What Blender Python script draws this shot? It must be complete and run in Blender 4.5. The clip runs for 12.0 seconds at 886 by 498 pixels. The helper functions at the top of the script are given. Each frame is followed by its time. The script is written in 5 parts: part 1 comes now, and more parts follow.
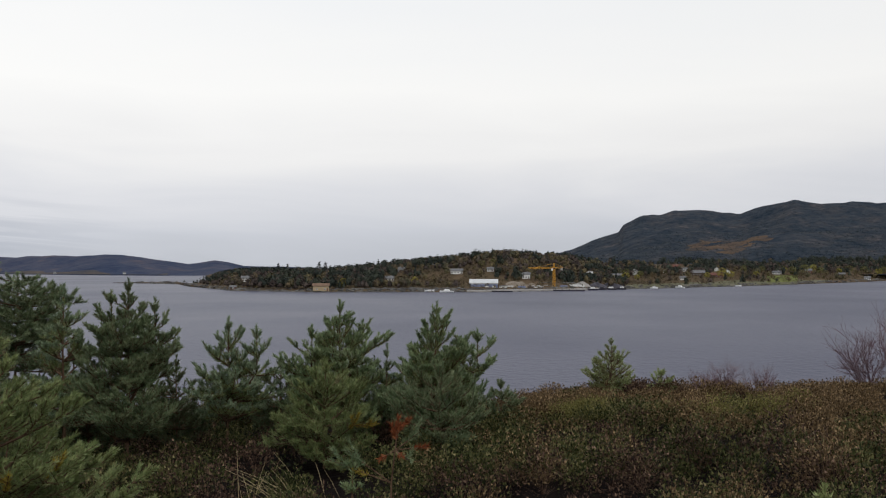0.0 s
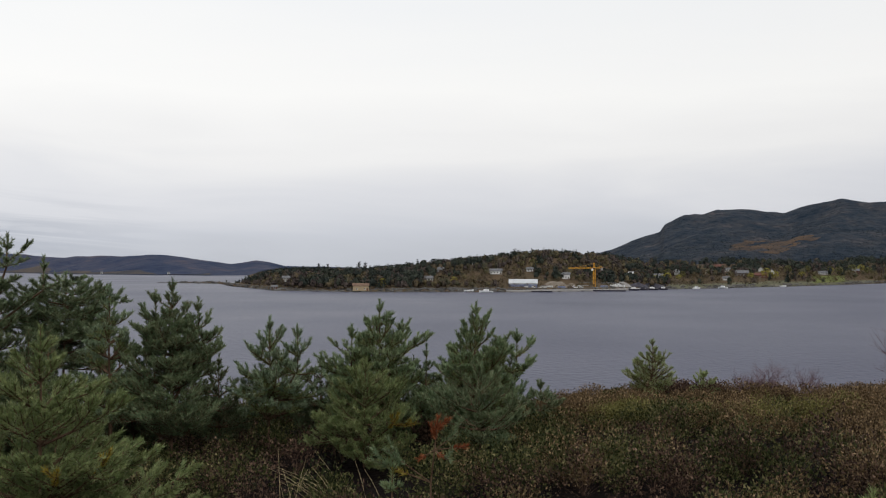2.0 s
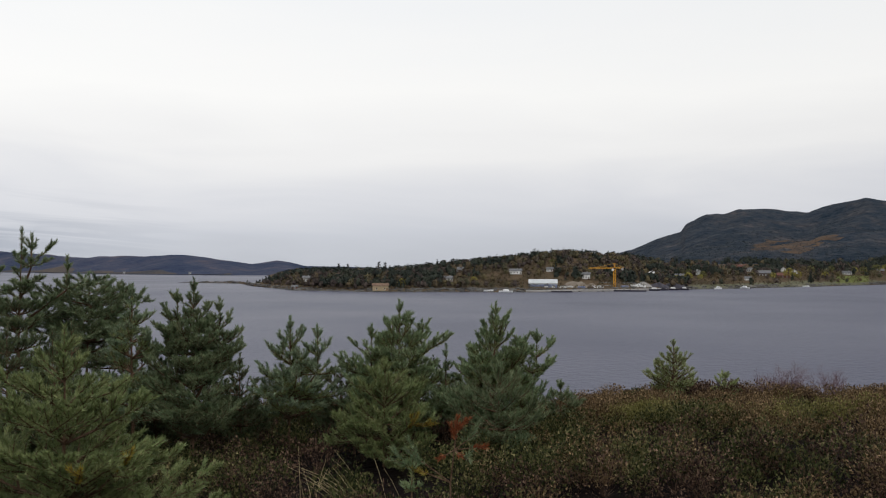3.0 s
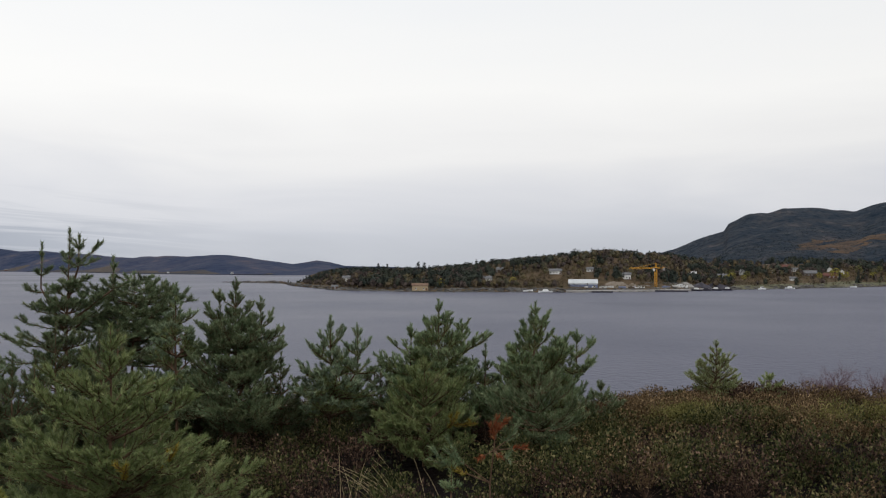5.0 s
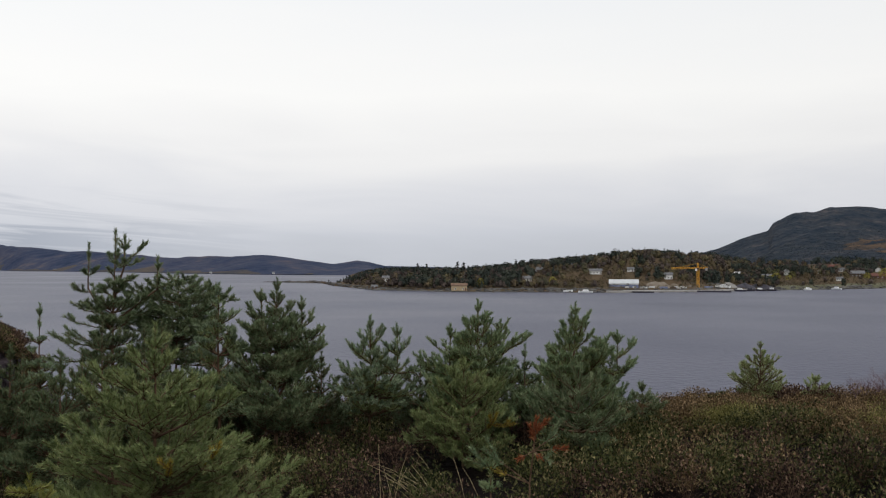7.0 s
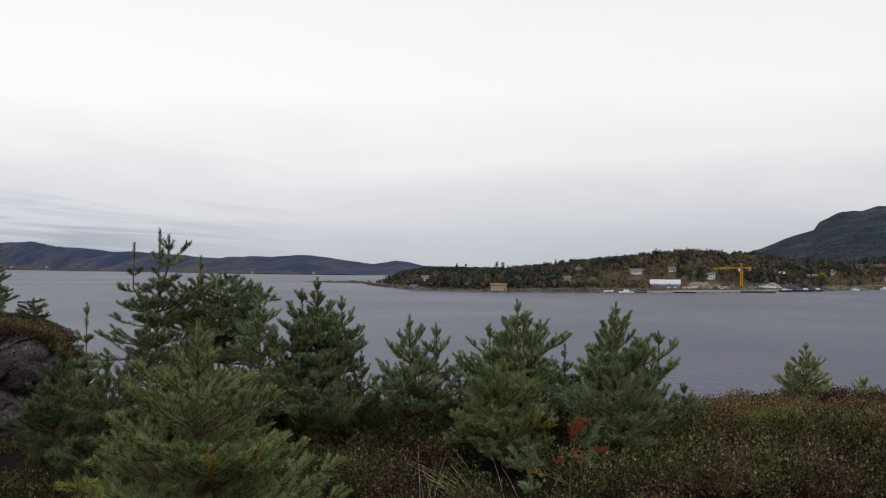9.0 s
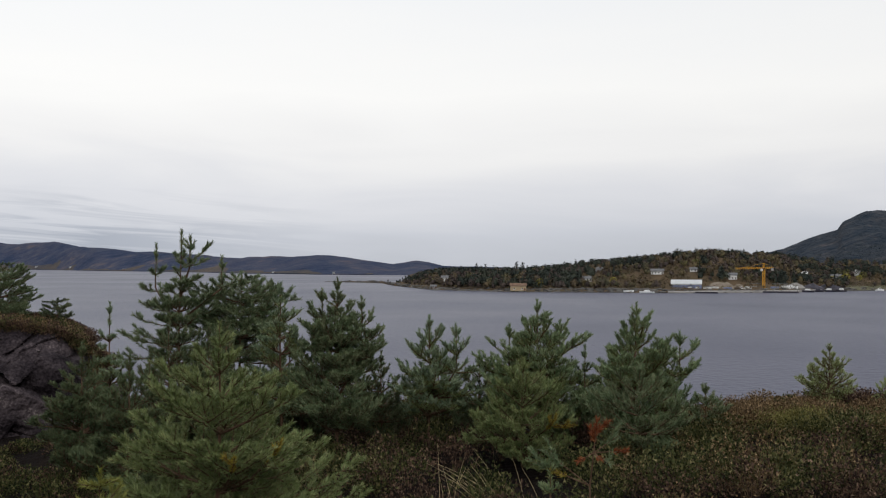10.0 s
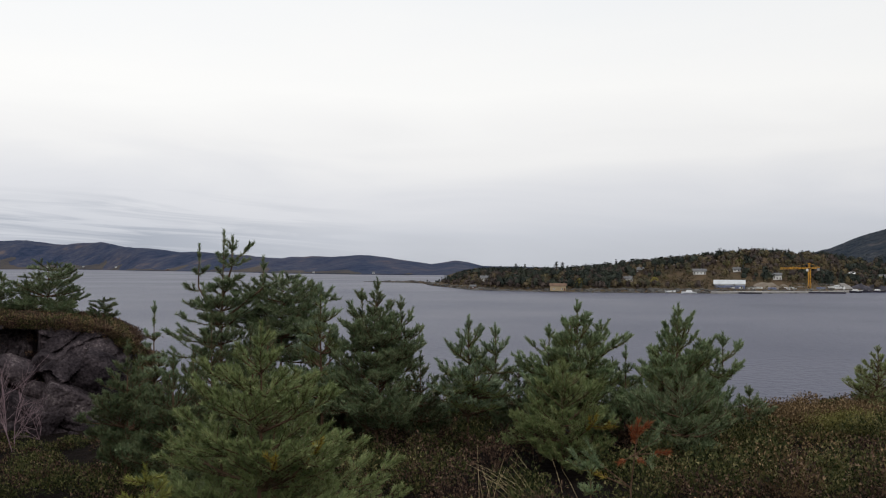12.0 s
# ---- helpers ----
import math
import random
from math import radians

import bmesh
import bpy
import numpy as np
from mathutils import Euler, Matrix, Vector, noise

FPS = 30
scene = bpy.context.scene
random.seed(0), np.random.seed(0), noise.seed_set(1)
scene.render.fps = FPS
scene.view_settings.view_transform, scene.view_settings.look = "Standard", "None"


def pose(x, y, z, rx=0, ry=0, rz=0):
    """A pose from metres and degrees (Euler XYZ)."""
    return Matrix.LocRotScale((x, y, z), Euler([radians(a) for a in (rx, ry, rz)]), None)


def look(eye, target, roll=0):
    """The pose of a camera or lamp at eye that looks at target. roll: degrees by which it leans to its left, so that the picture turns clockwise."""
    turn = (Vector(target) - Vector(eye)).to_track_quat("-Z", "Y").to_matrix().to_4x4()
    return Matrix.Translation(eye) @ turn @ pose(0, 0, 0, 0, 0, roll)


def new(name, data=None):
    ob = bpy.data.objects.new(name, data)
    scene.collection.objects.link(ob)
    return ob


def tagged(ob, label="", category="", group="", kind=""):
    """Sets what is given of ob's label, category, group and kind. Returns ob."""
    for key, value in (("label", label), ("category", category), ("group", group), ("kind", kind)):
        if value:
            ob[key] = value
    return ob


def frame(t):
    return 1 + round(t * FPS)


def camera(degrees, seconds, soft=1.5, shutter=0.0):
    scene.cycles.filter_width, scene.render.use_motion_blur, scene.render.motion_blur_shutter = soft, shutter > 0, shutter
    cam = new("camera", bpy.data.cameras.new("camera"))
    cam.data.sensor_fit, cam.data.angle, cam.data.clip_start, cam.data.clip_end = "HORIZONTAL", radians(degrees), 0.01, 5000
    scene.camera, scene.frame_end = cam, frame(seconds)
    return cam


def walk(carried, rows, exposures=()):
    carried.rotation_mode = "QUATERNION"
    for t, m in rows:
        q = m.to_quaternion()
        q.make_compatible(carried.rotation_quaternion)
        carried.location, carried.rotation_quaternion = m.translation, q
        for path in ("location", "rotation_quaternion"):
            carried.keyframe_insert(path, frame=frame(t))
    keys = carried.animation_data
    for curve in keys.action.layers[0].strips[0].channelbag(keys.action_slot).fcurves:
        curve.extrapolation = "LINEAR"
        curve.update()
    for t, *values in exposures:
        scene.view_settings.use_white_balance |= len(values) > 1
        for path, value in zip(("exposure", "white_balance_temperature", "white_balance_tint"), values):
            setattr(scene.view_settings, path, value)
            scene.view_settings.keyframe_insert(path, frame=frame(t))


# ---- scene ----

# Metres; the fjord's surface is z = 0, the eye stands EYE above it on a heathery knoll and pans to the left.
LENS, EYE, TILT, PAN = 55.2, 22.0, 1.03, 1.3263
cam = camera(LENS, 12.0, soft=1.15)
walk(cam, [(t, pose(0, 0, EYE, 90 + TILT, 0, PAN * t)) for t in (0.0, 1.5, 3.0, 4.5, 6.0, 7.5, 9.0, 10.5, 12.0)])

# ---- light ----
SUN_UP, SUN_TURN = radians(42), radians(150)
world = bpy.data.worlds.new("sky")
scene.world = world
world.use_nodes = True
wn, wl = world.node_tree.nodes, world.node_tree.links
wn.clear()


def wnode(kind, **values):
    n = wn.new(kind)
    for k, v in values.items():
        n.inputs[k].default_value = v
    return n


sky = wn.new("ShaderNodeTexSky")
sky.sky_type, sky.sun_disc = "NISHITA", False
sky.sun_elevation, sky.sun_rotation = SUN_UP, SUN_TURN
sky.air_density, sky.dust_density = 1.0, 3.0
coord = wn.new("ShaderNodeTexCoord")
apart = wn.new("ShaderNodeSeparateXYZ")
wl.new(coord.outputs["Generated"], apart.inputs[0])
# cloud deck: long soft streaks, dimmer and bluer low down
stretch = wn.new("ShaderNodeMapping")
stretch.inputs["Scale"].default_value = (1.3, 1.3, 8.0)
stretch.inputs["Rotation"].default_value = (0.0, radians(9), 0.0)
wl.new(coord.outputs["Generated"], stretch.inputs[0])
cloud = wnode("ShaderNodeTexNoise", Scale=1.7, Detail=6.0, Roughness=0.5, Distortion=0.5)
wl.new(stretch.outputs[0], cloud.inputs["Vector"])
lift = wn.new("ShaderNodeMath")
lift.operation = "MULTIPLY_ADD"
lift.inputs[1].default_value, lift.inputs[2].default_value = 0.12, -0.06
wl.new(cloud.outputs["Fac"], lift.inputs[0])
high = wn.new("ShaderNodeMath")
wl.new(apart.outputs["Z"], high.inputs[0])
wl.new(lift.outputs[0], high.inputs[1])
deck = wn.new("ShaderNodeValToRGB")
ramp = deck.color_ramp
ramp.elements[0].position, ramp.elements[0].color = 0.0, (0.58, 0.605, 0.66, 1)
ramp.elements[1].position, ramp.elements[1].color = 0.42, (0.93, 0.96, 1.0, 1)
for p, c in ((0.03, (0.65, 0.675, 0.735, 1)), (0.08, (0.79, 0.80, 0.84, 1)), (0.135, (0.95, 0.945, 0.945, 1)), (0.2, (1.05, 1.045, 1.03, 1))):
    ramp.elements.new(p).color = c
wl.new(high.outputs[0], deck.inputs[0])
# a bank of thin dark streaks low over the hills to the left
flat = wn.new("ShaderNodeMapping")
flat.inputs["Scale"].default_value = (2.0, 2.0, 38.0)
slant = wn.new("ShaderNodeMapping")
slant.inputs["Rotation"].default_value = (0.0, radians(-5), 0.0)
wl.new(coord.outputs["Generated"], slant.inputs[0])
wl.new(slant.outputs[0], flat.inputs[0])
streak = wnode("ShaderNodeTexNoise", Scale=2.0, Detail=5.0, Roughness=0.55, Distortion=0.8)
wl.new(flat.outputs[0], streak.inputs["Vector"])


def wspan(source, a, b, c, d):
    n = wn.new("ShaderNodeMapRange")
    for k, v in zip(("From Min", "From Max", "To Min", "To Max"), (a, b, c, d)):
        n.inputs[k].default_value = v
    wl.new(source, n.inputs["Value"])
    return n.outputs["Result"]


def wtimes(a, b):
    n = wn.new("ShaderNodeMath")
    n.operation = "MULTIPLY"
    wl.new(a, n.inputs[0])
    wl.new(b, n.inputs[1])
    return n.outputs[0]


side = wn.new("ShaderNodeVectorMath")
side.operation = "SCALE"
wl.new(deck.outputs[0], side.inputs[0])
wl.new(wspan(apart.outputs["X"], -0.6, 0.5, 1.06, 0.97), side.inputs["Scale"])
band = wtimes(wtimes(wspan(apart.outputs["X"], -0.34, -0.58, 0.0, 1.0), wspan(apart.outputs["Z"], 0.085, 0.045, 0.0, 1.0)), wspan(streak.outputs["Fac"], 0.42, 0.6, 0.0, 0.8))
dim = wn.new("ShaderNodeMix")
dim.data_type = "RGBA"
dim.inputs[7].default_value = (0.42, 0.46, 0.54, 1)
wl.new(band, dim.inputs[0])
wl.new(side.outputs[0], dim.inputs[6])
skyback = wnode("ShaderNodeBackground", Strength=0.05)
wl.new(sky.outputs[0], skyback.inputs["Color"])
deckback = wnode("ShaderNodeBackground", Strength=0.93)
wl.new(dim.outputs[2], deckback.inputs["Color"])
veil = wnode("ShaderNodeMixShader", Fac=0.94)
wl.new(skyback.outputs[0], veil.inputs[1])
wl.new(deckback.outputs[0], veil.inputs[2])
wout = wn.new("ShaderNodeOutputWorld")
wl.new(veil.outputs[0], wout.inputs["Surface"])

sun_data = bpy.data.lights.new("sun", "SUN")
sun_data.energy, sun_data.angle, sun_data.color = 0.9, radians(40), (1.0, 0.97, 0.92)
sun = new("sun", sun_data)
sun.matrix_world = look((0, 0, 60), (0 - 60 * math.sin(SUN_TURN), -60 * math.cos(SUN_TURN), 60 - 60 * math.tan(SUN_UP)))
scene.view_settings.exposure = 0.0


# ---- materials ----
def mat(name, stops, scale=1.0, rough=0.8, bump=0.0, bump_scale=20.0, island=0.0, fine=8.0, metal=0.0, spec=0.06, stretch_z=1.0, tone=False):
    """A procedural surface: its colours, dark to light, follow noise of two sizes, a tone for each tree, and chance from piece to piece."""
    m = bpy.data.materials.new(name)
    m.use_nodes = True
    n, l = m.node_tree.nodes, m.node_tree.links
    b = n["Principled BSDF"]
    b.inputs["Roughness"].default_value, b.inputs["Metallic"].default_value = rough, metal
    b.inputs["Specular IOR Level"].default_value = spec
    tc = n.new("ShaderNodeNewGeometry")
    place = n.new("ShaderNodeMapping")
    place.inputs["Scale"].default_value = (1, 1, stretch_z)
    l.new(tc.outputs["Position"], place.inputs[0])

    def noise_at(s, detail):
        t = n.new("ShaderNodeTexNoise")
        t.inputs["Scale"].default_value, t.inputs["Detail"].default_value = s, detail
        l.new(place.outputs[0], t.inputs["Vector"])
        return t.outputs["Fac"]

    def blend(a, c, f):
        x = n.new("ShaderNodeMix")
        x.inputs["Factor"].default_value = f
        l.new(a, x.inputs["A"])
        l.new(c, x.inputs["B"])
        return x.outputs["Result"]

    fac = blend(noise_at(scale, 4), noise_at(scale * fine, 5), 0.4)
    spread = n.new("ShaderNodeMapRange")
    spread.inputs["From Min"].default_value, spread.inputs["From Max"].default_value = 0.3, 0.7
    l.new(fac, spread.inputs["Value"])
    fac = spread.outputs["Result"]
    if island:
        fac = blend(fac, tc.outputs["Random Per Island"], island)
    if tone:
        v = n.new("ShaderNodeAttribute")
        v.attribute_name = "tone"
        fac = blend(fac, v.outputs["Fac"], 0.75)
    r = n.new("ShaderNodeValToRGB")
    e = r.color_ramp.elements
    e[0].color = (*stops[0], 1)
    e[1].color = (*stops[-1], 1)
    for i, c in enumerate(stops[1:-1], 1):
        e.new(i / (len(stops) - 1)).color = (*c, 1)
    l.new(fac, r.inputs[0])
    l.new(r.outputs[0], b.inputs["Base Color"])
    if bump:
        h = n.new("ShaderNodeBump")
        h.inputs["Strength"].default_value, h.inputs["Distance"].default_value = min(bump, 1.0), 1.2 / bump_scale
        l.new(noise_at(bump_scale, 6), h.inputs["Height"])
        l.new(h.outputs[0], b.inputs["Normal"])
    return m


# peat, painted darker than its own colour as shade in the heath's gaps
SHADED_SOIL = mat("peaty soil darkened as shade", [(0.004, 0.0032, 0.003), (0.009, 0.0065, 0.006), (0.018, 0.013, 0.010)], 0.8, 0.95, 0.8, 12)
NEEDLE = mat("pine needles", [(0.058, 0.086, 0.040), (0.117, 0.168, 0.080), (0.205, 0.255, 0.129), (0.324, 0.345, 0.190)], 5.0, 0.5, island=0.35, fine=4.0, spec=0.2)
NEEDLE_BLUE = mat("bluish pine needles", [(0.059, 0.088, 0.049), (0.117, 0.168, 0.095), (0.204, 0.254, 0.152), (0.318, 0.340, 0.214)], 5.0, 0.5, island=0.35, fine=4.0, spec=0.2)
NEEDLE_DARK = mat("dark green pine needles", [(0.045, 0.066, 0.032), (0.089, 0.128, 0.063), (0.160, 0.192, 0.099), (0.243, 0.250, 0.138)], 5.0, 0.5, island=0.35, fine=4.0, spec=0.2)
NEEDLE_OLIVE = mat("olive green pine needles", [(0.062, 0.081, 0.029), (0.118, 0.156, 0.057), (0.199, 0.230, 0.093), (0.312, 0.312, 0.138)], 5.0, 0.5, island=0.35, fine=4.0, spec=0.2)
# the dark green needles again, scaled down in colour as thicket shade
NEEDLE_DARK_SHADE = mat("dark green pine needles lowered as shade", [(0.029, 0.043, 0.020), (0.057, 0.081, 0.039), (0.105, 0.128, 0.063), (0.173, 0.175, 0.092)], 5.0, 0.5, island=0.35, fine=4.0, spec=0.15)
NEEDLE_LIGHT = mat("pale green pine needles", [(0.092, 0.125, 0.047), (0.170, 0.214, 0.081), (0.267, 0.300, 0.124), (0.374, 0.384, 0.176)], 5.0, 0.5, island=0.35, fine=4.0, spec=0.2)
NEEDLE_LIME = mat("yellow-green young needles", [(0.095, 0.105, 0.024), (0.175, 0.180, 0.042), (0.260, 0.255, 0.070)], 5.0, 0.5, island=0.4, fine=4.0, spec=0.2)
# older needles, their colour darkened further as the shade inside the crown
NEEDLE_OLD_SHADE = mat("older inner pine needles darkened as crown shade", [(0.016, 0.019, 0.009), (0.036, 0.042, 0.017), (0.070, 0.068, 0.028), (0.140, 0.105, 0.045)], 5.0, 0.6, island=0.4, fine=4.0, spec=0.1)
NEEDLE_DEAD = mat("dead rusty needles", [(0.11, 0.032, 0.016), (0.20, 0.062, 0.026), (0.27, 0.10, 0.045)], 3.0, 0.8, island=0.6)
NEEDLE_YELLOW = mat("yellowed needles", [(0.16, 0.12, 0.02), (0.27, 0.20, 0.035), (0.30, 0.24, 0.06)], 3.0, 0.7, island=0.6)
BARK = mat("pine bark", [(0.035, 0.022, 0.014), (0.10, 0.062, 0.040), (0.17, 0.11, 0.075)], 14, 0.9, 0.8, 60, stretch_z=0.3)
TWIG = mat("bare twigs", [(0.095, 0.062, 0.070), (0.165, 0.112, 0.124), (0.240, 0.175, 0.190)], 6, 0.9, island=0.4)
STRAW = mat("dry straw", [(0.30, 0.22, 0.12), (0.48, 0.38, 0.21), (0.58, 0.48, 0.30)], 4, 0.8, island=0.6)
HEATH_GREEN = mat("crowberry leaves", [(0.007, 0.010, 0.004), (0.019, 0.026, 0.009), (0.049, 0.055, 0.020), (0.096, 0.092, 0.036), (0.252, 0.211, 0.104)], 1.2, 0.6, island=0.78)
HEATH_BROWN = mat("faded heather", [(0.022, 0.015, 0.009), (0.069, 0.046, 0.025), (0.162, 0.108, 0.056), (0.395, 0.277, 0.156)], 1.2, 0.8, island=0.78)
HEATH_RED = mat("bilberry in autumn", [(0.007, 0.005, 0.005), (0.024, 0.015, 0.013), (0.062, 0.038, 0.028), (0.120, 0.075, 0.050), (0.273, 0.182, 0.127)], 1.2, 0.7, island=0.78)
HEATH_YELLOW = mat("yellow-green moss heath", [(0.046, 0.044, 0.014), (0.108, 0.100, 0.032), (0.185, 0.168, 0.058), (0.280, 0.248, 0.100)], 1.2, 0.7, island=0.78)
ROCK = mat("lichened gneiss", [(0.007, 0.005, 0.006), (0.019, 0.015, 0.018), (0.046, 0.037, 0.041), (0.083, 0.066, 0.071), (0.240, 0.202, 0.200)], 1.9, 0.9, 1.0, 9, fine=14.0)
SHORE = mat("wet shore rock", [(0.035, 0.033, 0.032), (0.10, 0.095, 0.09), (0.20, 0.19, 0.175)], 0.05, 0.85, 0.6, 0.6)
LAND = mat("autumn hillside", [(0.046, 0.040, 0.028), (0.074, 0.055, 0.036), (0.108, 0.074, 0.045), (0.090, 0.068, 0.042), (0.060, 0.052, 0.034)], 0.018, 0.95, 0.5, 0.4)
# mountain and far hills: the blue of distant haze is mixed into the colours
HAZY_MOUNT = mat("wooded mountain side with haze in its colour", [(0.013, 0.021, 0.035), (0.021, 0.031, 0.045), (0.032, 0.040, 0.052), (0.048, 0.050, 0.058), (0.090, 0.080, 0.084)], 0.016, 0.95, 0.9, 0.05, fine=4)
HAZY_FARHILL = mat("far moorland with haze in its colour", [(0.014, 0.023, 0.050), (0.028, 0.040, 0.076), (0.054, 0.058, 0.088), (0.125, 0.098, 0.096)], 0.006, 0.95, 0.5, 0.05, fine=5)
# conifer green, raised and greyed to carry the haze over the fjord
CONIFER = mat("far conifers lightened as haze", [(0.024, 0.031, 0.028), (0.040, 0.047, 0.038), (0.064, 0.070, 0.050)], 0.05, 0.85, tone=True)
BIRCH = mat("far birches in autumn", [(0.056, 0.050, 0.043), (0.086, 0.068, 0.050), (0.114, 0.085, 0.051), (0.142, 0.116, 0.060), (0.080, 0.080, 0.050), (0.066, 0.059, 0.050)], 0.05, 0.85, tone=True)
# blue haze mixed into the conifer green
HAZY_MOUNTWOOD = mat("mountain conifers with haze in their colour", [(0.019, 0.031, 0.041), (0.028, 0.043, 0.053), (0.040, 0.055, 0.060), (0.067, 0.067, 0.069)], 0.02, 0.9, tone=True)
BAREWOOD = mat("far leafless trees", [(0.046, 0.038, 0.036), (0.076, 0.060, 0.054), (0.110, 0.086, 0.072)], 0.05, 0.9, tone=True)
LEAFY = mat("yellow-green leaves", [(0.085, 0.088, 0.036), (0.135, 0.132, 0.050), (0.190, 0.180, 0.070)], 0.1, 0.85, tone=True)
GOLD = mat("yellow leaves", [(0.16, 0.14, 0.028), (0.25, 0.225, 0.045), (0.31, 0.28, 0.075)], 0.1, 0.8, tone=True)
WHITE = mat("white boards", [(0.50, 0.50, 0.49), (0.64, 0.64, 0.63), (0.74, 0.74, 0.73)], 0.4, 0.6, spec=0.3)
GREYROOF = mat("grey roof tiles", [(0.08, 0.08, 0.085), (0.13, 0.13, 0.135), (0.19, 0.18, 0.18)], 0.6, 0.7, 0.3, 3, spec=0.3)
PALEROOF = mat("pale sheet roofing", [(0.40, 0.41, 0.42), (0.50, 0.51, 0.52), (0.56, 0.57, 0.58)], 0.3, 0.6, spec=0.2)
BRACKEN = mat("rusty bracken", [(0.036, 0.036, 0.038), (0.066, 0.050, 0.042), (0.100, 0.066, 0.044), (0.120, 0.078, 0.048)], 0.03, 0.95, 0.5, 0.1)
# field brown with the blue of distant haze mixed in
HAZY_FARFIELD = mat("distant brown fields with haze in their colour", [(0.046, 0.046, 0.055), (0.071, 0.062, 0.059), (0.098, 0.079, 0.064)], 0.006, 0.95, 0.4, 0.1)
TILEROOF = mat("weathered brown tiles", [(0.11, 0.07, 0.05), (0.17, 0.11, 0.08), (0.22, 0.15, 0.10)], 0.5, 0.8, 0.3, 3)
BEACH = mat("stony beach grass", [(0.076, 0.076, 0.044), (0.120, 0.116, 0.072), (0.172, 0.160, 0.120)], 0.05, 0.95, 0.5, 0.5)
OCHRE = mat("ochre boards", [(0.28, 0.21, 0.13), (0.36, 0.28, 0.18), (0.42, 0.33, 0.22)], 0.5, 0.8)
REDBOARD = mat("rust red boards", [(0.11, 0.055, 0.045), (0.16, 0.075, 0.06)], 0.5, 0.8)
DARKBOARD = mat("brown stained boards", [(0.07, 0.05, 0.04), (0.13, 0.10, 0.08)], 0.5, 0.8)
BLUE = mat("blue sheet metal", [(0.13, 0.16, 0.26), (0.19, 0.22, 0.33)], 0.5, 0.5, spec=0.3)
PANE = mat("window pane", [(0.02, 0.022, 0.026), (0.04, 0.042, 0.05)], 1.0, 0.12, spec=0.6)
CRANE = mat("orange-yellow crane paint", [(0.50, 0.24, 0.02), (0.60, 0.30, 0.03), (0.66, 0.36, 0.06)], 0.5, 0.5, spec=0.3)
CONCRETE = mat("quay concrete", [(0.19, 0.18, 0.17), (0.29, 0.275, 0.26), (0.36, 0.35, 0.33)], 0.1, 0.9, 0.3, 1)
GRAVEL = mat("gravel heap", [(0.14, 0.115, 0.09), (0.21, 0.175, 0.14), (0.26, 0.22, 0.18)], 0.2, 0.95, 0.7, 1)
DARKSTEEL = mat("dark painted steel", [(0.018, 0.017, 0.024), (0.04, 0.037, 0.05), (0.07, 0.06, 0.07)], 0.3, 0.6, spec=0.3)
GELCOAT = mat("white gelcoat", [(0.70, 0.70, 0.70), (0.80, 0.80, 0.80)], 0.5, 0.3, spec=0.3)
GRASS = mat("green lawn", [(0.085, 0.100, 0.028), (0.125, 0.138, 0.042), (0.160, 0.165, 0.058)], 0.03, 0.9, 0.4, 1)


def water_material():
    m = bpy.data.materials.new("fjord water")
    m.use_nodes = True
    n, l = m.node_tree.nodes, m.node_tree.links
    b = n["Principled BSDF"]
    b.inputs["Base Color"].default_value = (0.042, 0.045, 0.082, 1)
    b.inputs["Roughness"].default_value, b.inputs["IOR"].default_value = 0.35, 1.33
    b.inputs["Specular IOR Level"].default_value = 0.30
    g = n.new("ShaderNodeNewGeometry")
    waves = []
    for s, k in ((0.5, 0.6), (2.2, 0.4)):
        t = n.new("ShaderNodeTexNoise")
        t.inputs["Scale"].default_value, t.inputs["Detail"].default_value = s, 3
        l.new(g.outputs["Position"], t.inputs["Vector"])
        h = n.new("ShaderNodeBump")
        h.inputs["Strength"].default_value, h.inputs["Distance"].default_value = k, 0.25 / s
        l.new(t.outputs["Fac"], h.inputs["Height"])
        if waves:
            l.new(waves[-1], h.inputs["Normal"])
        waves.append(h.outputs[0])
    l.new(waves[-1], b.inputs["Normal"])
    # stronger reflection set by place, to brighten the open fjord to the west
    apart = n.new("ShaderNodeSeparateXYZ")
    l.new(g.outputs["Position"], apart.inputs[0])
    west_sheen = n.new("ShaderNodeMapRange")
    for k, v in (("From Min", -170.0), ("From Max", 110.0), ("To Min", 0.50), ("To Max", 0.22)):
        west_sheen.inputs[k].default_value = v
    l.new(apart.outputs["X"], west_sheen.inputs["Value"])
    l.new(west_sheen.outputs["Result"], b.inputs["Specular IOR Level"])
    # patches where wind roughens the surface
    patch = n.new("ShaderNodeTexNoise")
    patch.inputs["Scale"].default_value, patch.inputs["Detail"].default_value = 0.006, 3
    l.new(g.outputs["Position"], patch.inputs["Vector"])
    span = n.new("ShaderNodeMapRange")
    span.inputs["From Min"].default_value, span.inputs["From Max"].default_value = 0.35, 0.65
    span.inputs["To Min"].default_value, span.inputs["To Max"].default_value = 0.38, 0.46
    l.new(patch.outputs["Fac"], span.inputs["Value"])
    l.new(span.outputs["Result"], b.inputs["Roughness"])
    return m


WATER = water_material()


# ---- building helpers ----
def part(name, bm, material, parent, label=""):
    """One mesh under a thing or part, from a bmesh or from (vertices, faces)."""
    me = bpy.data.meshes.new(name)
    if isinstance(bm, tuple):
        verts, faces = bm
        me.from_pydata(np.asarray(verts).tolist(), [], np.asarray(faces).tolist() if not isinstance(faces, list) else faces)
    else:
        bm.to_mesh(me)
        bm.free()
    me.materials.append(material)
    ob = new(name, me)
    ob.parent = parent
    if label:
        tagged(ob, label)
    return ob


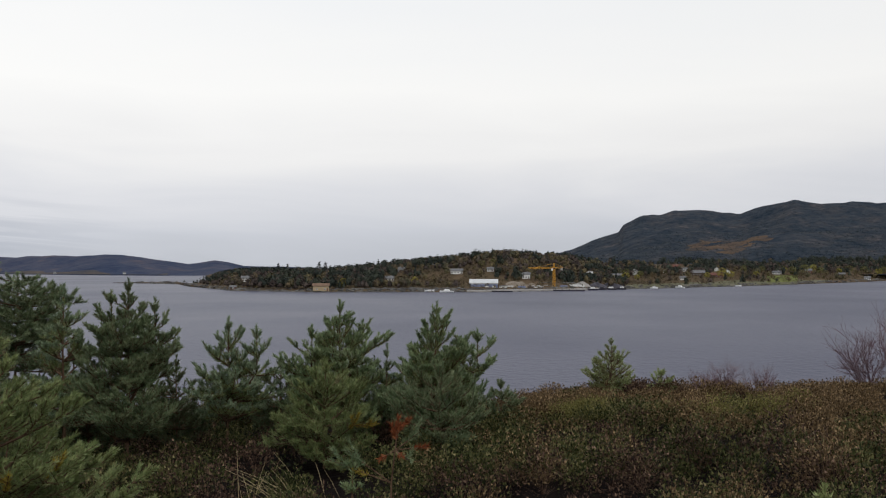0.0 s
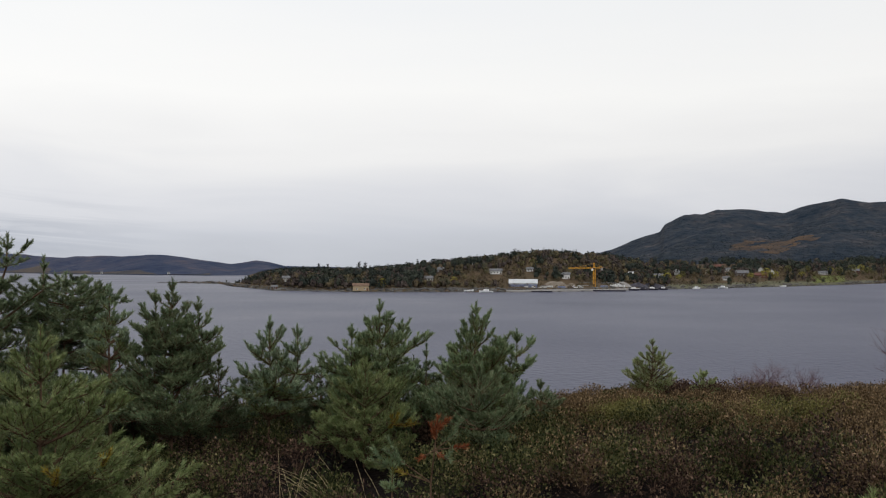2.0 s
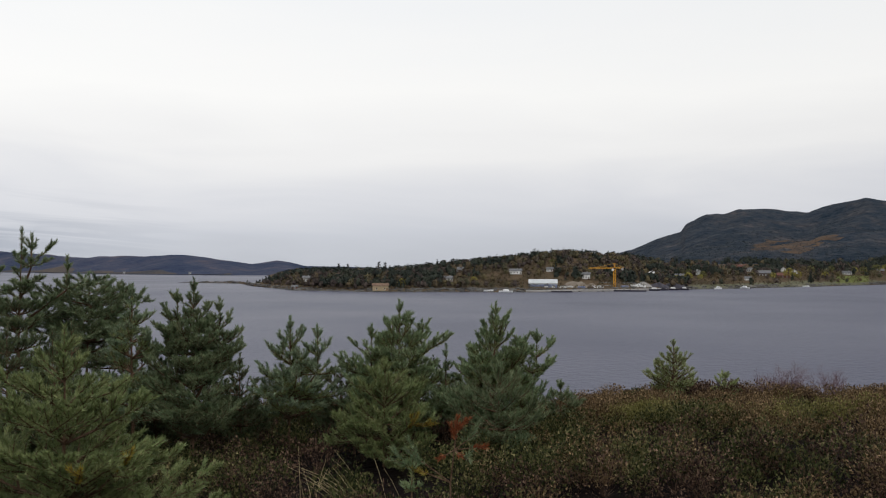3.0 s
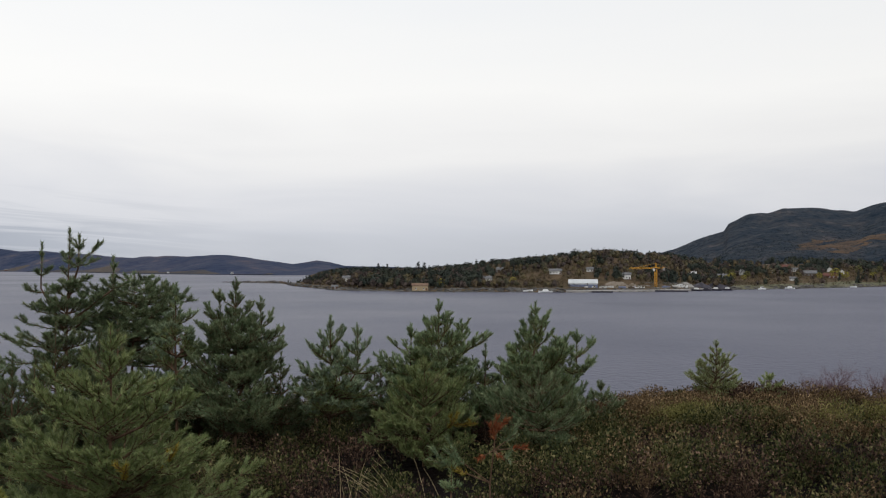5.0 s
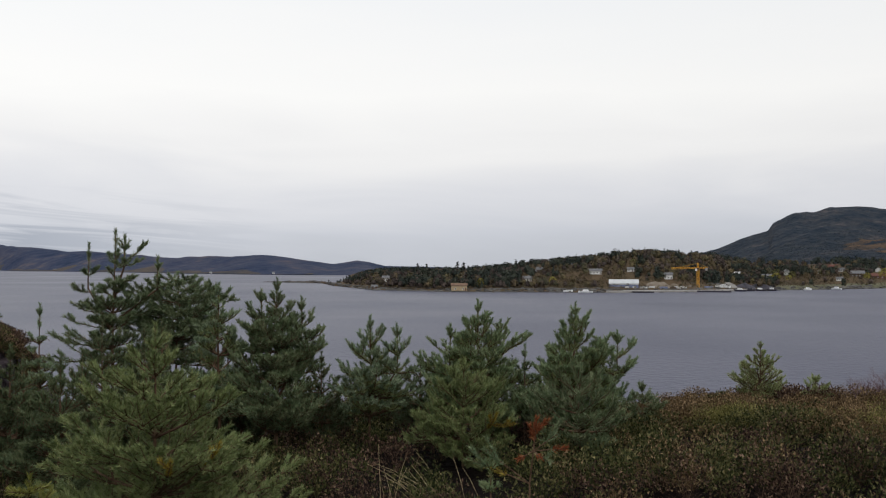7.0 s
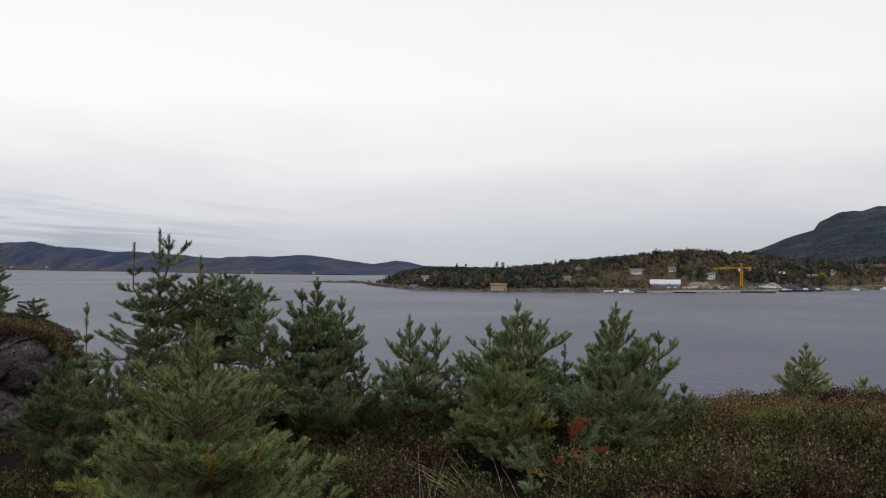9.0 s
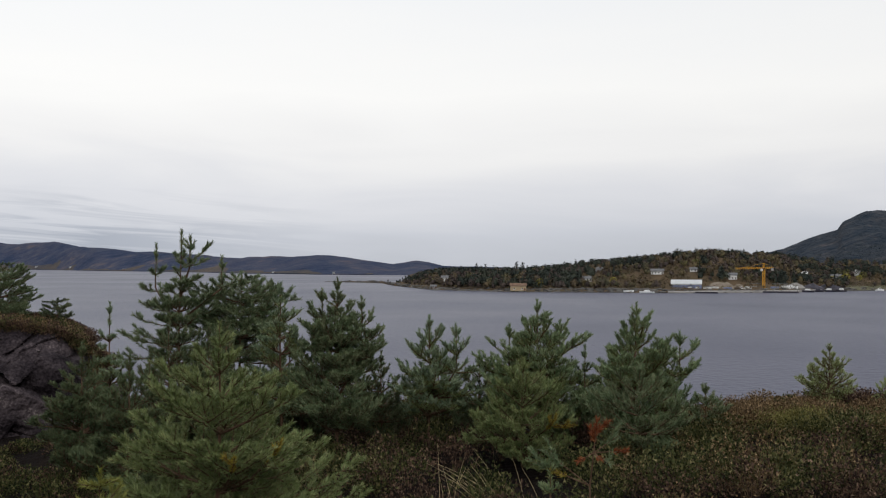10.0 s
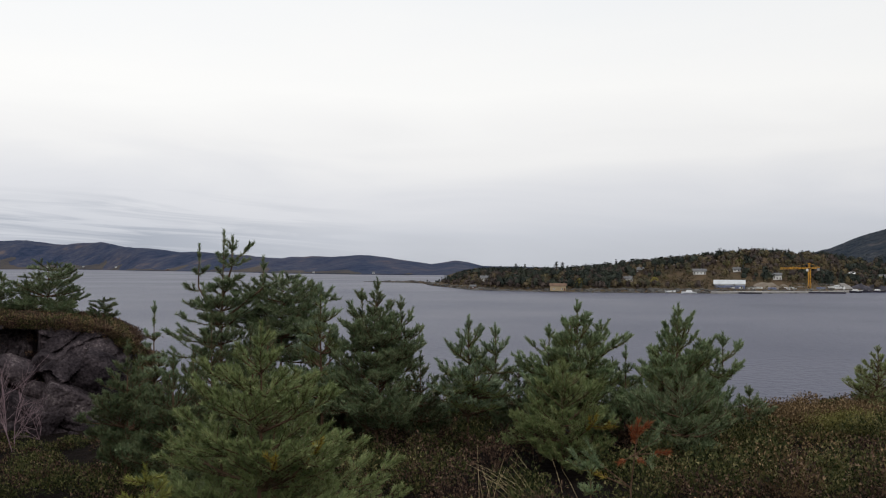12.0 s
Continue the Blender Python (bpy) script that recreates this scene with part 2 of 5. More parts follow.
def stand(name, x, y, z, turn=0.0):
    """The Empty at a thing's base; turn in degrees about the vertical."""
    ob = new(name)
    ob.matrix_basis = pose(x, y, z, 0, 0, turn)
    return ob


def polar(bearing, distance):
    """x and y at a bearing (degrees, to the right of +y) and distance from the viewpoint."""
    return distance * math.sin(radians(bearing)), distance * math.cos(radians(bearing))


def box(bm, x0, y0, z0, x1, y1, z1, bevel=0.0):
    made = bmesh.ops.create_cube(bm, size=1.0, matrix=Matrix.LocRotScale(((x0 + x1) / 2, (y0 + y1) / 2, (z0 + z1) / 2), None, (x1 - x0, y1 - y0, z1 - z0)))
    if bevel:
        edges = list({e for v in made["verts"] for e in v.link_edges})
        bmesh.ops.bevel(bm, geom=edges, offset=bevel, segments=1, affect="EDGES")
    return bm


def rod(bm, a, b, r0, r1=None, sides=5):
    a, b = Vector(a), Vector(b)
    m = Matrix.Translation((a + b) / 2) @ (b - a).to_track_quat("Z", "Y").to_matrix().to_4x4()
    bmesh.ops.create_cone(bm, cap_ends=True, segments=sides, radius1=r0, radius2=r0 if r1 is None else r1, depth=(b - a).length, matrix=m)
    return bm


def tubes(segments, sides=5):
    """Tapered tubes for rows of (start, end, radius, radius)."""
    s = np.array([(*a, *b, r, q) for a, b, r, q in segments], float)
    a, b = s[:, 0:3], s[:, 3:6]
    axis = b - a
    axis /= np.linalg.norm(axis, axis=1, keepdims=True) + 1e-9
    helper = np.where(np.abs(axis[:, 2:3]) > 0.9, [[1.0, 0, 0]], [[0, 0, 1.0]])
    u = np.cross(axis, helper)
    u /= np.linalg.norm(u, axis=1, keepdims=True)
    w = np.cross(axis, u)
    ring = np.arange(sides) * 2 * np.pi / sides
    off = u[:, None] * np.cos(ring)[None, :, None] + w[:, None] * np.sin(ring)[None, :, None]
    verts = np.concatenate([a[:, None] + off * s[:, 6, None, None], b[:, None] + off * s[:, 7, None, None]], 1).reshape(-1, 3)
    i = np.arange(sides)
    quad = np.stack([i, (i + 1) % sides, sides + (i + 1) % sides, sides + i], 1)
    faces = (quad[None] + (np.arange(len(s)) * 2 * sides)[:, None, None]).reshape(-1, 4)
    return verts, faces


def smooth(u):
    u = np.clip(u, 0, 1)
    return u * u * (3 - 2 * u)


def rough_noise(x, y, size, seed, octaves=4):
    """Summed sine-lattice value noise, about -1 to 1, for arrays."""
    out, amp, total = np.zeros(np.broadcast(x, y).shape), 1.0, 0.0
    for o in range(octaves):
        r = np.random.RandomState(seed + o)
        grid = r.rand(64, 64) * 2 - 1
        u, v = x / size * 2**o + 13.7 * o, y / size * 2**o + 7.3 * o
        i, j = np.floor(u).astype(int), np.floor(v).astype(int)
        fu, fv = smooth(u - i), smooth(v - j)
        g = lambda a, c: grid[a % 64, c % 64]
        out += amp * ((g(i, j) * (1 - fu) + g(i + 1, j) * fu) * (1 - fv) + (g(i, j + 1) * (1 - fu) + g(i + 1, j + 1) * fu) * fv)
        total += amp
        amp *= 0.5
    return out / total


def sheet(grid_x, grid_y, grid_z):
    """Vertices and quads of a grid."""
    n, m = grid_x.shape
    verts = np.stack([grid_x, grid_y, grid_z], -1).reshape(-1, 3)
    k = np.arange(n * m).reshape(n, m)
    faces = np.stack([k[:-1, :-1], k[1:, :-1], k[1:, 1:], k[:-1, 1:]], -1).reshape(-1, 4)
    return verts, faces


def structure(name, data, material, label, category, soft=True, kind="structure"):
    ob = part(name, data, material, None)
    if soft:
        ob.data.polygons.foreach_set("use_smooth", [True] * len(ob.data.polygons))
    return tagged(ob, label, category, kind=kind)


# ---- the knoll, the water and the far land ----
def knoll(x, y):
    """Height of the near ground."""
    d, b = np.hypot(x, y), np.degrees(np.arctan2(x, y))
    edge = np.interp(b, [-180, -60, -45, -30, -10, 0, 5, 30, 60, 180], [40, 24, 22, 16, 13, 12, 11.8, 13.6, 14, 40])
    z = EYE - 2.06 + 0.050 * np.maximum(x, 0) - 0.085 * np.clip(-x, 0, 5) - 0.02 * np.maximum(-x - 5, 0)
    z = z + (0.10 * rough_noise(x, y, 2.6, 11, 2) + 0.15 * rough_noise(x, y, 0.75, 15, 1) * np.interp(d, [9, 11.5], [1.0, 0.35])) * smooth((d - 1) / 3)
    out = np.maximum(d - edge, 0)
    return z - 0.22 * out**1.25


rr = np.concatenate([[0.0, 0.5, 1.0], np.arange(1.5, 20, 0.2), np.linspace(20, 75, 40)])
bb = np.radians(np.linspace(-180, 180, 161))
B, R = np.meshgrid(bb, rr, indexing="ij")
KX, KY = R * np.sin(B), R * np.cos(B)
structure("ground", sheet(KX, KY, np.maximum(knoll(KX, KY), -4)), SHADED_SOIL, "peaty ground of a coastal knoll, darkened as shade among plants", "ground")

wr = np.concatenate([np.linspace(0, 900, 40), np.linspace(950, 4900, 40)])
B, R = np.meshgrid(np.radians(np.linspace(-180, 180, 121)), wr, indexing="ij")
structure("water", sheet(R * np.sin(B), R * np.cos(B), 0 * R), WATER, "still grey fjord water under an overcast sky", "water")

SHORE_B = [-21.5, -20.5, -18.5, -17.4, -16.6, -14.0, -8.5, 2.0, 7.4, 12, 15.5, 19, 22.3, 25.5, 27.6, 34, 45]
SHORE_D = [1075, 1050, 1010, 985, 870, 725, 676, 672, 706, 765, 817, 890, 990, 1130, 1260, 1500, 1700]
CREST_B = [-21.5, -20.5, -18.5, -17.4, -16.6, -15.8, -14.0, -12.6, -10.7, -8.1, -5.5, -3.2, 0.6, 4.4, 8.2, 12, 20, 28, 45]
CREST_Z = [-2, 1.0, 1.6, 2.8, 4.0, 5.2, 8.6, 9.2, 9.0, 9.0, 12.5, 17.0, 22.5, 29, 26, 20, 22, 30, 30]


def headland(b, d):
    """Height of the opposite shore at bearing b and distance d."""
    s, c = np.interp(b, SHORE_B, SHORE_D), np.interp(b, CREST_B, CREST_Z)
    x, y = d * np.sin(np.radians(b)), d * np.cos(np.radians(b))
    s = s + 9 * rough_noise(x, y * 0, 45, 5, 3)
    u = d - s
    bank = np.minimum(c, 2.2) * smooth(u / 9 + 0.15)
    rise = np.maximum(c - 2.2, 0) * smooth(u / np.interp(b, [-15, 5, 12, 40], [110, 190, 330, 420]))
    narrow = np.interp(b, [-16.8, -14.8], [1.0, 0.0])
    z = bank + rise + 0.12 * c * rough_noise(x, y, 60, 21, 3) * smooth(u / 60)
    z = z - narrow * smooth((u - np.interp(b, [-17.2, -15], [14, 90])) / 30) * (c + 8)
    return np.where(u < 0, -2.0 + 0 * z, z) * 1.0


hb = np.linspace(-21.5, 45, 420)
hu = np.concatenate([np.linspace(-25, 60, 50), np.linspace(65, 900, 60)])
B, U = np.meshgrid(hb, hu, indexing="ij")
D = np.interp(B, SHORE_B, SHORE_D) + U
structure("shore_ground", sheet(D * np.sin(np.radians(B)), D * np.cos(np.radians(B)), headland(B, D)), LAND, "autumn-brown hillside above a rocky fjord shore", "hillside")

PEAK_B = [2, 6, 8.6, 10.4, 11.7, 12.0, 13.3, 14.4, 15.3, 16.9, 19.3, 20.7, 22.5, 23.9, 27.6, 34, 46]
PEAK_E = [-10, 9, 28, 47, 58, 71, 86, 86.5, 93.5, 92, 86, 98, 108, 101, 92, 74, 42]


def mountain(b, d):
    x, y = d * np.sin(np.radians(b)), d * np.cos(np.radians(b))
    top = EYE - 6 + np.interp(b, PEAK_B, PEAK_E) * 2500 / 1500
    u = (d - 1450) / 1050
    z = 8 + (top - 8) * np.where(u < 1, smooth(u) ** 0.9, 1 - 0.5 * smooth(u - 1))
    ridges = 52 * rough_noise(x, y, 330, 31, 5) * smooth(u * 1.6) * (1 - smooth((u - 0.75) / 0.25)) + 5.0 * rough_noise(x, y, 60, 37, 3) * smooth(u * 2)
    return z + ridges


mb = np.linspace(2, 46, 300)
B, R = np.meshgrid(mb, np.linspace(1300, 3300, 110), indexing="ij")
structure("mountain", sheet(R * np.sin(np.radians(B)), R * np.cos(np.radians(B)), mountain(B, R)), HAZY_MOUNT, "dark wooded mountain with rocky rounded summits", "mountain")

B, R = np.meshgrid(np.linspace(16.0, 21.4, 60), np.linspace(1680, 1960, 40), indexing="ij")
GX, GY = R * np.sin(np.radians(B)), R * np.cos(np.radians(B))
sink = 5.0 * smooth(np.hypot((B - 18.6) / 2.2, (R - 1825) / 115) - 0.75 + 0.5 * rough_noise(GX, GY, 60, 67, 2))
structure("bracken_slope", sheet(GX, GY, mountain(B, R) + 1.6 - sink - 2.2 * smooth(rough_noise(GX, GY, 30, 69, 3) + 0.45)), BRACKEN, "rust-brown bracken clearing on the mountain side", "slope")

FAR_B = [-70, -52, -43.5, -42, -40.5, -38, -35.5, -31, -26, -21.5, -18.5, -16.7, -15.1, -14.2, -13.2, -8, 0]
FAR_E = [20, 33, 36, 37.5, 32, 35, 25, 17, 8, 10, 5, -1, 5, 2, -5, -9, -11]
FARS_D = [4200, 4200, 4100, 4000, 3900, 3500, 3000, 2500, 2000, 1800, 1700, 1700, 1700, 1700, 1700, 1700, 1700]


def far_hills(b, d):
    s = np.interp(b, FAR_B, FARS_D)
    x, y = d * np.sin(np.radians(b)), d * np.cos(np.radians(b))
    u = (d - s) / 520
    top = EYE + np.interp(b, FAR_B, FAR_E) * (s + 520) / 1500
    z = (top + 3) * smooth(u) ** 0.8 - 1 + 14 * rough_noise(x, y, 260, 41, 4) * smooth(u * 2) * (1 - smooth((u - 0.7) / 0.3)) + 9.0 * rough_noise(x, y, 150, 47, 5) * smooth(u * 2) * np.interp(b, [-24, -18], [1.0, 0.35])
    return np.where(u < 0, -2, np.maximum(z, 1.0))


B, U = np.meshgrid(np.linspace(-70, 0, 400), np.linspace(-20, 640, 70), indexing="ij")
D = np.interp(B, FAR_B, FARS_D) + U
structure("far_hills", sheet(D * np.sin(np.radians(B)), D * np.cos(np.radians(B)), far_hills(B, D)), HAZY_FARHILL, "long hills across the open fjord, painted hazy blue-grey", "hills")


# ---- far woods ----
def seat(bearing, dip, start=3.0):
    """The distance at which the far hillside lies dip degrees below eye level."""
    s = float(np.interp(bearing, SHORE_B, SHORE_D))
    for u in np.arange(start, 420, 2.0):
        z = float(headland(np.array(bearing), np.array(s + u)))
        if math.degrees(math.atan2(EYE - z, s + u)) <= dip and z > 0.5:
            return s + u, z
    return s + 150, float(headland(np.array(bearing), np.array(s + 150.0)))


HOME_SITES = [(-8.19, 1.83), (-13.1, 1.14), (-3.6, 1.15), (-3.0, 0.55), (0.92, 0.66), (3.2, 0.50), (5.6, 1.0), (9.76, 0.72), (12.75, 0.68), (11.6, 0.90), (14.7, 0.60), (15.3, 0.40), (15.9, 0.45), (16.7, 0.75), (15.8, 1.0), (18.0, 0.85), (17.9, 0.45), (18.55, 0.62), (21.5, 0.62), (23.3, 0.55), (26.6, 0.95), (25.2, 0.75)]
GARDENS = [(hb, seat(hb, dip)[0] - float(np.interp(hb, SHORE_B, SHORE_D)), 0.36 if hb < -12 else 0.26) for hb, dip in HOME_SITES]


def clump_tree(rng, count, height, width, cone, size):
    """Loose leaf-clump triangles of one far tree about its foot."""
    h = rng.rand(count) ** (1.25 if cone else 0.85)
    h = 0.12 + 0.88 * h if cone else 0.25 + 0.75 * h
    spread = (1.02 - h) if cone else np.sqrt(np.clip(1 - ((h - 0.6) / 0.42) ** 2, 0.03, 1))
    a = rng.rand(count) * 2 * np.pi
    r = width * spread * (0.70 + 0.45 * rng.rand(count))
    c = np.stack([r * np.cos(a), r * np.sin(a), h * height], 1)
    corner = rng.randn(count, 3, 3) * size * 1.2
    lie = c - (0, 0, height * (0.2 if cone else 0.5))
    lie /= np.linalg.norm(lie, axis=1, keepdims=True) + 1e-9
    corner -= 0.6 * (corner * lie[:, None]).sum(-1, keepdims=True) * lie[:, None]
    if cone:
        corner[:, :, 2] *= 0.8
    return (c[:, None] + corner).reshape(-1, 3)


def rounded(ob, v, hearts, tones):
    """Turn each leaf clump's shading outward from the heart of its crown, and give it the tone of its tree."""
    tri = v.reshape(-1, 3, 3)
    out = tri.mean(1) - hearts
    out /= np.linalg.norm(out, axis=1, keepdims=True) + 1e-9
    out += np.random.RandomState(len(out)).randn(len(out), 3) * 0.55
    out /= np.linalg.norm(out, axis=1, keepdims=True) + 1e-9
    me = ob.data
    me.polygons.foreach_set("use_smooth", [True] * len(me.polygons))
    me.attributes.new("tone", "FLOAT", "POINT").data.foreach_set("value", np.repeat(tones, 3).astype(np.float32))
    me.normals_split_custom_set_from_vertices(np.repeat(out, 3, 0).tolist())


def facing(v, hearts):
    """Wind each triangle so that it faces away from its crown's heart."""
    tri = v.reshape(-1, 3, 3).copy()
    out = tri.mean(1) - hearts
    n = np.cross(tri[:, 1] - tri[:, 0], tri[:, 2] - tri[:, 0])
    wrong = (n * out).sum(1) < 0
    tri[wrong] = tri[wrong][:, [0, 2, 1]]
    return tri.reshape(-1, 3)


def crown_core(rng, height, width, cone):
    """The dense inside of a far tree's crown: an uneven closed body."""
    a = np.arange(6) * np.pi / 3 + rng.rand()
    ring = lambda r, h: np.stack([np.cos(a) * r * (0.6 + 0.7 * rng.rand(6)), np.sin(a) * r * (0.75 + 0.5 * rng.rand(6)), np.full(6, h) * (0.9 + 0.2 * rng.rand(6))], 1)
    rows = [ring(width * 0.85, height * 0.16), ring(width * 0.45, height * 0.5)] if cone else [ring(width * 0.6, height * 0.32), ring(width * 0.74, height * 0.58), ring(width * 0.5, height * 0.8)]
    tip = np.array([0, 0, height * 0.93])
    tri = []
    for lo, hi in zip(rows[:-1], rows[1:]):
        for k in range(6):
            j = (k + 1) % 6
            tri += [lo[k], lo[j], hi[k], lo[j], hi[j], hi[k]]
    for k in range(6):
        tri += [rows[-1][k], rows[-1][(k + 1) % 6], tip]
    return np.array(tri)


def woods(name, spots, material, label, cone, seed, count=48, scale=1.0, solid=True):
    rng = np.random.RandomState(seed)
    all_v, hearts, tones = [], [], []
    for x, y, z, h in spots:
        w = h * (0.24 if cone else 0.34) * (0.75 + 0.5 * rng.rand())
        all_v.append(clump_tree(rng, count, h, w, cone, (0.075 if cone else 0.085) * h * scale) + (x, y, z - 0.3))
        core = crown_core(rng, h, w, cone) if solid else np.zeros((0, 3))
        all_v.append(core + (x, y, z - 0.3))
        hearts += [(x, y, z + h * (0.2 if cone else 0.45))] * (count + len(core) // 3)
        tones += list(np.clip(rng.rand() + 0.16 * rng.randn(count + len(core) // 3), 0, 1))
    hearts = np.array(hearts)
    v = facing(np.concatenate(all_v), hearts)
    ob = part(name, (v, np.arange(len(v)).reshape(-1, 3)), material, None)
    rounded(ob, v, hearts, tones)
    return tagged(ob, label, "trees", kind="stuff")


def gardens(b, u):
    """Open ground before each house, so that it looks out over the fjord."""
    free = np.ones(len(b), bool)
    for hb, hu, half in GARDENS:
        free &= ~((np.abs(b - hb) < half) & (u > hu - 42) & (u < hu + 4))
    return free


def sown(rng, n, b0, b1, u0, u1, height, keep):
    """Spots for trees on the opposite shore: keep(b, u, patch) gives the chance of one standing there."""
    b = b0 + (b1 - b0) * rng.rand(n)
    u = u0 + (u1 - u0) * rng.rand(n) ** 1.1
    d = np.interp(b, SHORE_B, SHORE_D) + u
    x, y = d * np.sin(np.radians(b)), d * np.cos(np.radians(b))
    patch = 1.5 * rough_noise(x, y, 95, 61, 2) + 1.1 * rough_noise(x, y, 28, 65, 1)
    ok = rng.rand(n) < keep(b, u, patch)
    z = headland(b, d)
    ok &= (z > 0.8) & gardens(b, u)
    h = height * (0.55 + 0.8 * rng.rand(n)) * np.interp(b, [-17.4, -13.0], [0.35, 1.0])
    return list(zip(x[ok], y[ok], z[ok], h[ok]))


rng = np.random.RandomState(4)


def clearing(b, u):
    """1 in the wood, near 0 in the open slopes, the yard by the quay and the village fields."""
    slope = smooth(1.25 - np.abs((b - 0.2) / 4.2)) * smooth(1.15 - np.abs((u - 55) / 85))
    yard = smooth((b - 1.0) / 0.6) * smooth((11.5 - b) / 0.8) * smooth((62 - u) / 12)
    village = smooth((b - 11) / 1.5) * smooth((150 - u) / 40)
    return np.clip(1 - 0.95 * slope - yard - 0.93 * village, 0, 1)


dark_share = lambda b, u, p: clearing(b, u) * np.clip(0.32 + 2.4 * p + 0.6 * smooth((u - 130) / 60) + 0.35 * smooth((-9 - b) / 4) + 0.4 * (b > 10.5) * (u > 135), 0, 1)
woods("pine_wood", sown(rng, 3400, -17.3, 31, 10, 330, 7.5, dark_share), CONIFER, "dark green pine wood on the far shore", False, 70)
woods("spruce_wood", sown(rng, 1700, -16.9, 31, 10, 330, 8.5, dark_share), CONIFER, "dark pointed spruces on the far shore", True, 71)
woods("birch_wood", sown(rng, 4200, -15.8, 31, 8, 330, 6.8, lambda b, u, p: clearing(b, u) * np.clip(0.35 - 2.2 * p, 0.0, 1) * (1 - 0.75 * (b > 10.5) * (u > 135))), BIRCH, "autumn birch wood in ochre and olive", False, 72)
woods("leafless_wood", sown(rng, 2600, -16.0, 31, 6, 260, 6.5, lambda b, u, p: clearing(b, u) * 0.6), BAREWOOD, "brown leafless broadleaf trees on the far shore", False, 73)
woods("far_shore_scrub", sown(rng, 15000, -16.5, 31, 6, 200, 3.0, lambda b, u, p: 0.25 + 0.7 * (1 - clearing(b, u)) * ((b < 1.4) | (u > 50)) * (1 - 0.75 * (b > 11.4))), BIRCH, "low autumn scrub on the open hillside", False, 74, 14, 1.3, False)
b = 4 + 28 * rng.rand(26000)
d = 1440 + 1000 * rng.rand(26000)
mx, my = d * np.sin(np.radians(b)), d * np.cos(np.radians(b))
glade = smooth(1.25 - np.hypot((b - 18.6) / 2.2, (d - 1825) / 115) + 0.5 * rough_noise(mx, my, 60, 67, 2))
ok = (rough_noise(mx, my, 140, 63, 4) > -0.14 - 0.3 * smooth((1600 - d) / 150)) & (rng.rand(len(b)) < 1.15 - smooth((d - 1950) / 450)) & ((glade < 0.5) | (rng.rand(len(b)) < 0.65))
woods("mountain_wood", list(zip(mx[ok], my[ok], mountain(b, d)[ok] - 1.0, (2.8 + 2.6 * rng.rand(ok.sum())) * (1 - 0.6 * smooth((d[ok] - 1900) / 500)))), HAZY_MOUNTWOOD, "dark conifer wood covering the mountain side", True, 75, 6, 2.0, False)


# ---- near plants ----
def ground_at(x, y):
    return float(knoll(np.array(x, float), np.array(y, float)))


def needles(rng, twigs, per_metre, length, width, open_angle=0.72):
    """Needle triangles round shoots given as rows of start, end: a close brush, drawn forward at the tip."""
    s = np.array(twigs, float).reshape(-1, 6)
    a, b = s[:, :3], s[:, 3:]
    axis = b - a
    ln = np.linalg.norm(axis, axis=1)
    n = np.maximum((ln * per_metre).astype(int), 5)
    i = np.repeat(np.arange(len(s)), n)
    t = rng.rand(len(i), 1)
    ax = axis[i] / ln[i, None]
    rad = rng.randn(len(i), 3)
    rad -= ax * (rad * ax).sum(1, keepdims=True)
    rad /= np.linalg.norm(rad, axis=1, keepdims=True) + 1e-9
    way = ax * (0.6 + 0.5 * t) + rad * open_angle + (0, 0, 0.12)
    way /= np.linalg.norm(way, axis=1, keepdims=True)
    base = a[i] + axis[i] * t + rad * 0.003
    ln2 = length * (0.7 + 0.5 * rng.rand(len(i), 1))
    side = np.cross(way, rng.randn(len(i), 3))
    side /= np.linalg.norm(side, axis=1, keepdims=True) + 1e-9
    side *= width / 2
    v = np.stack([base - side, base + side, base + way * ln2], 1).reshape(-1, 3)
    return v, np.arange(len(v)).reshape(-1, 3)


def unit(v):
    return v / (math.sqrt(v[0] * v[0] + v[1] * v[1] + v[2] * v[2]) + 1e-9)


UP = np.array([0, 0, 1.0])


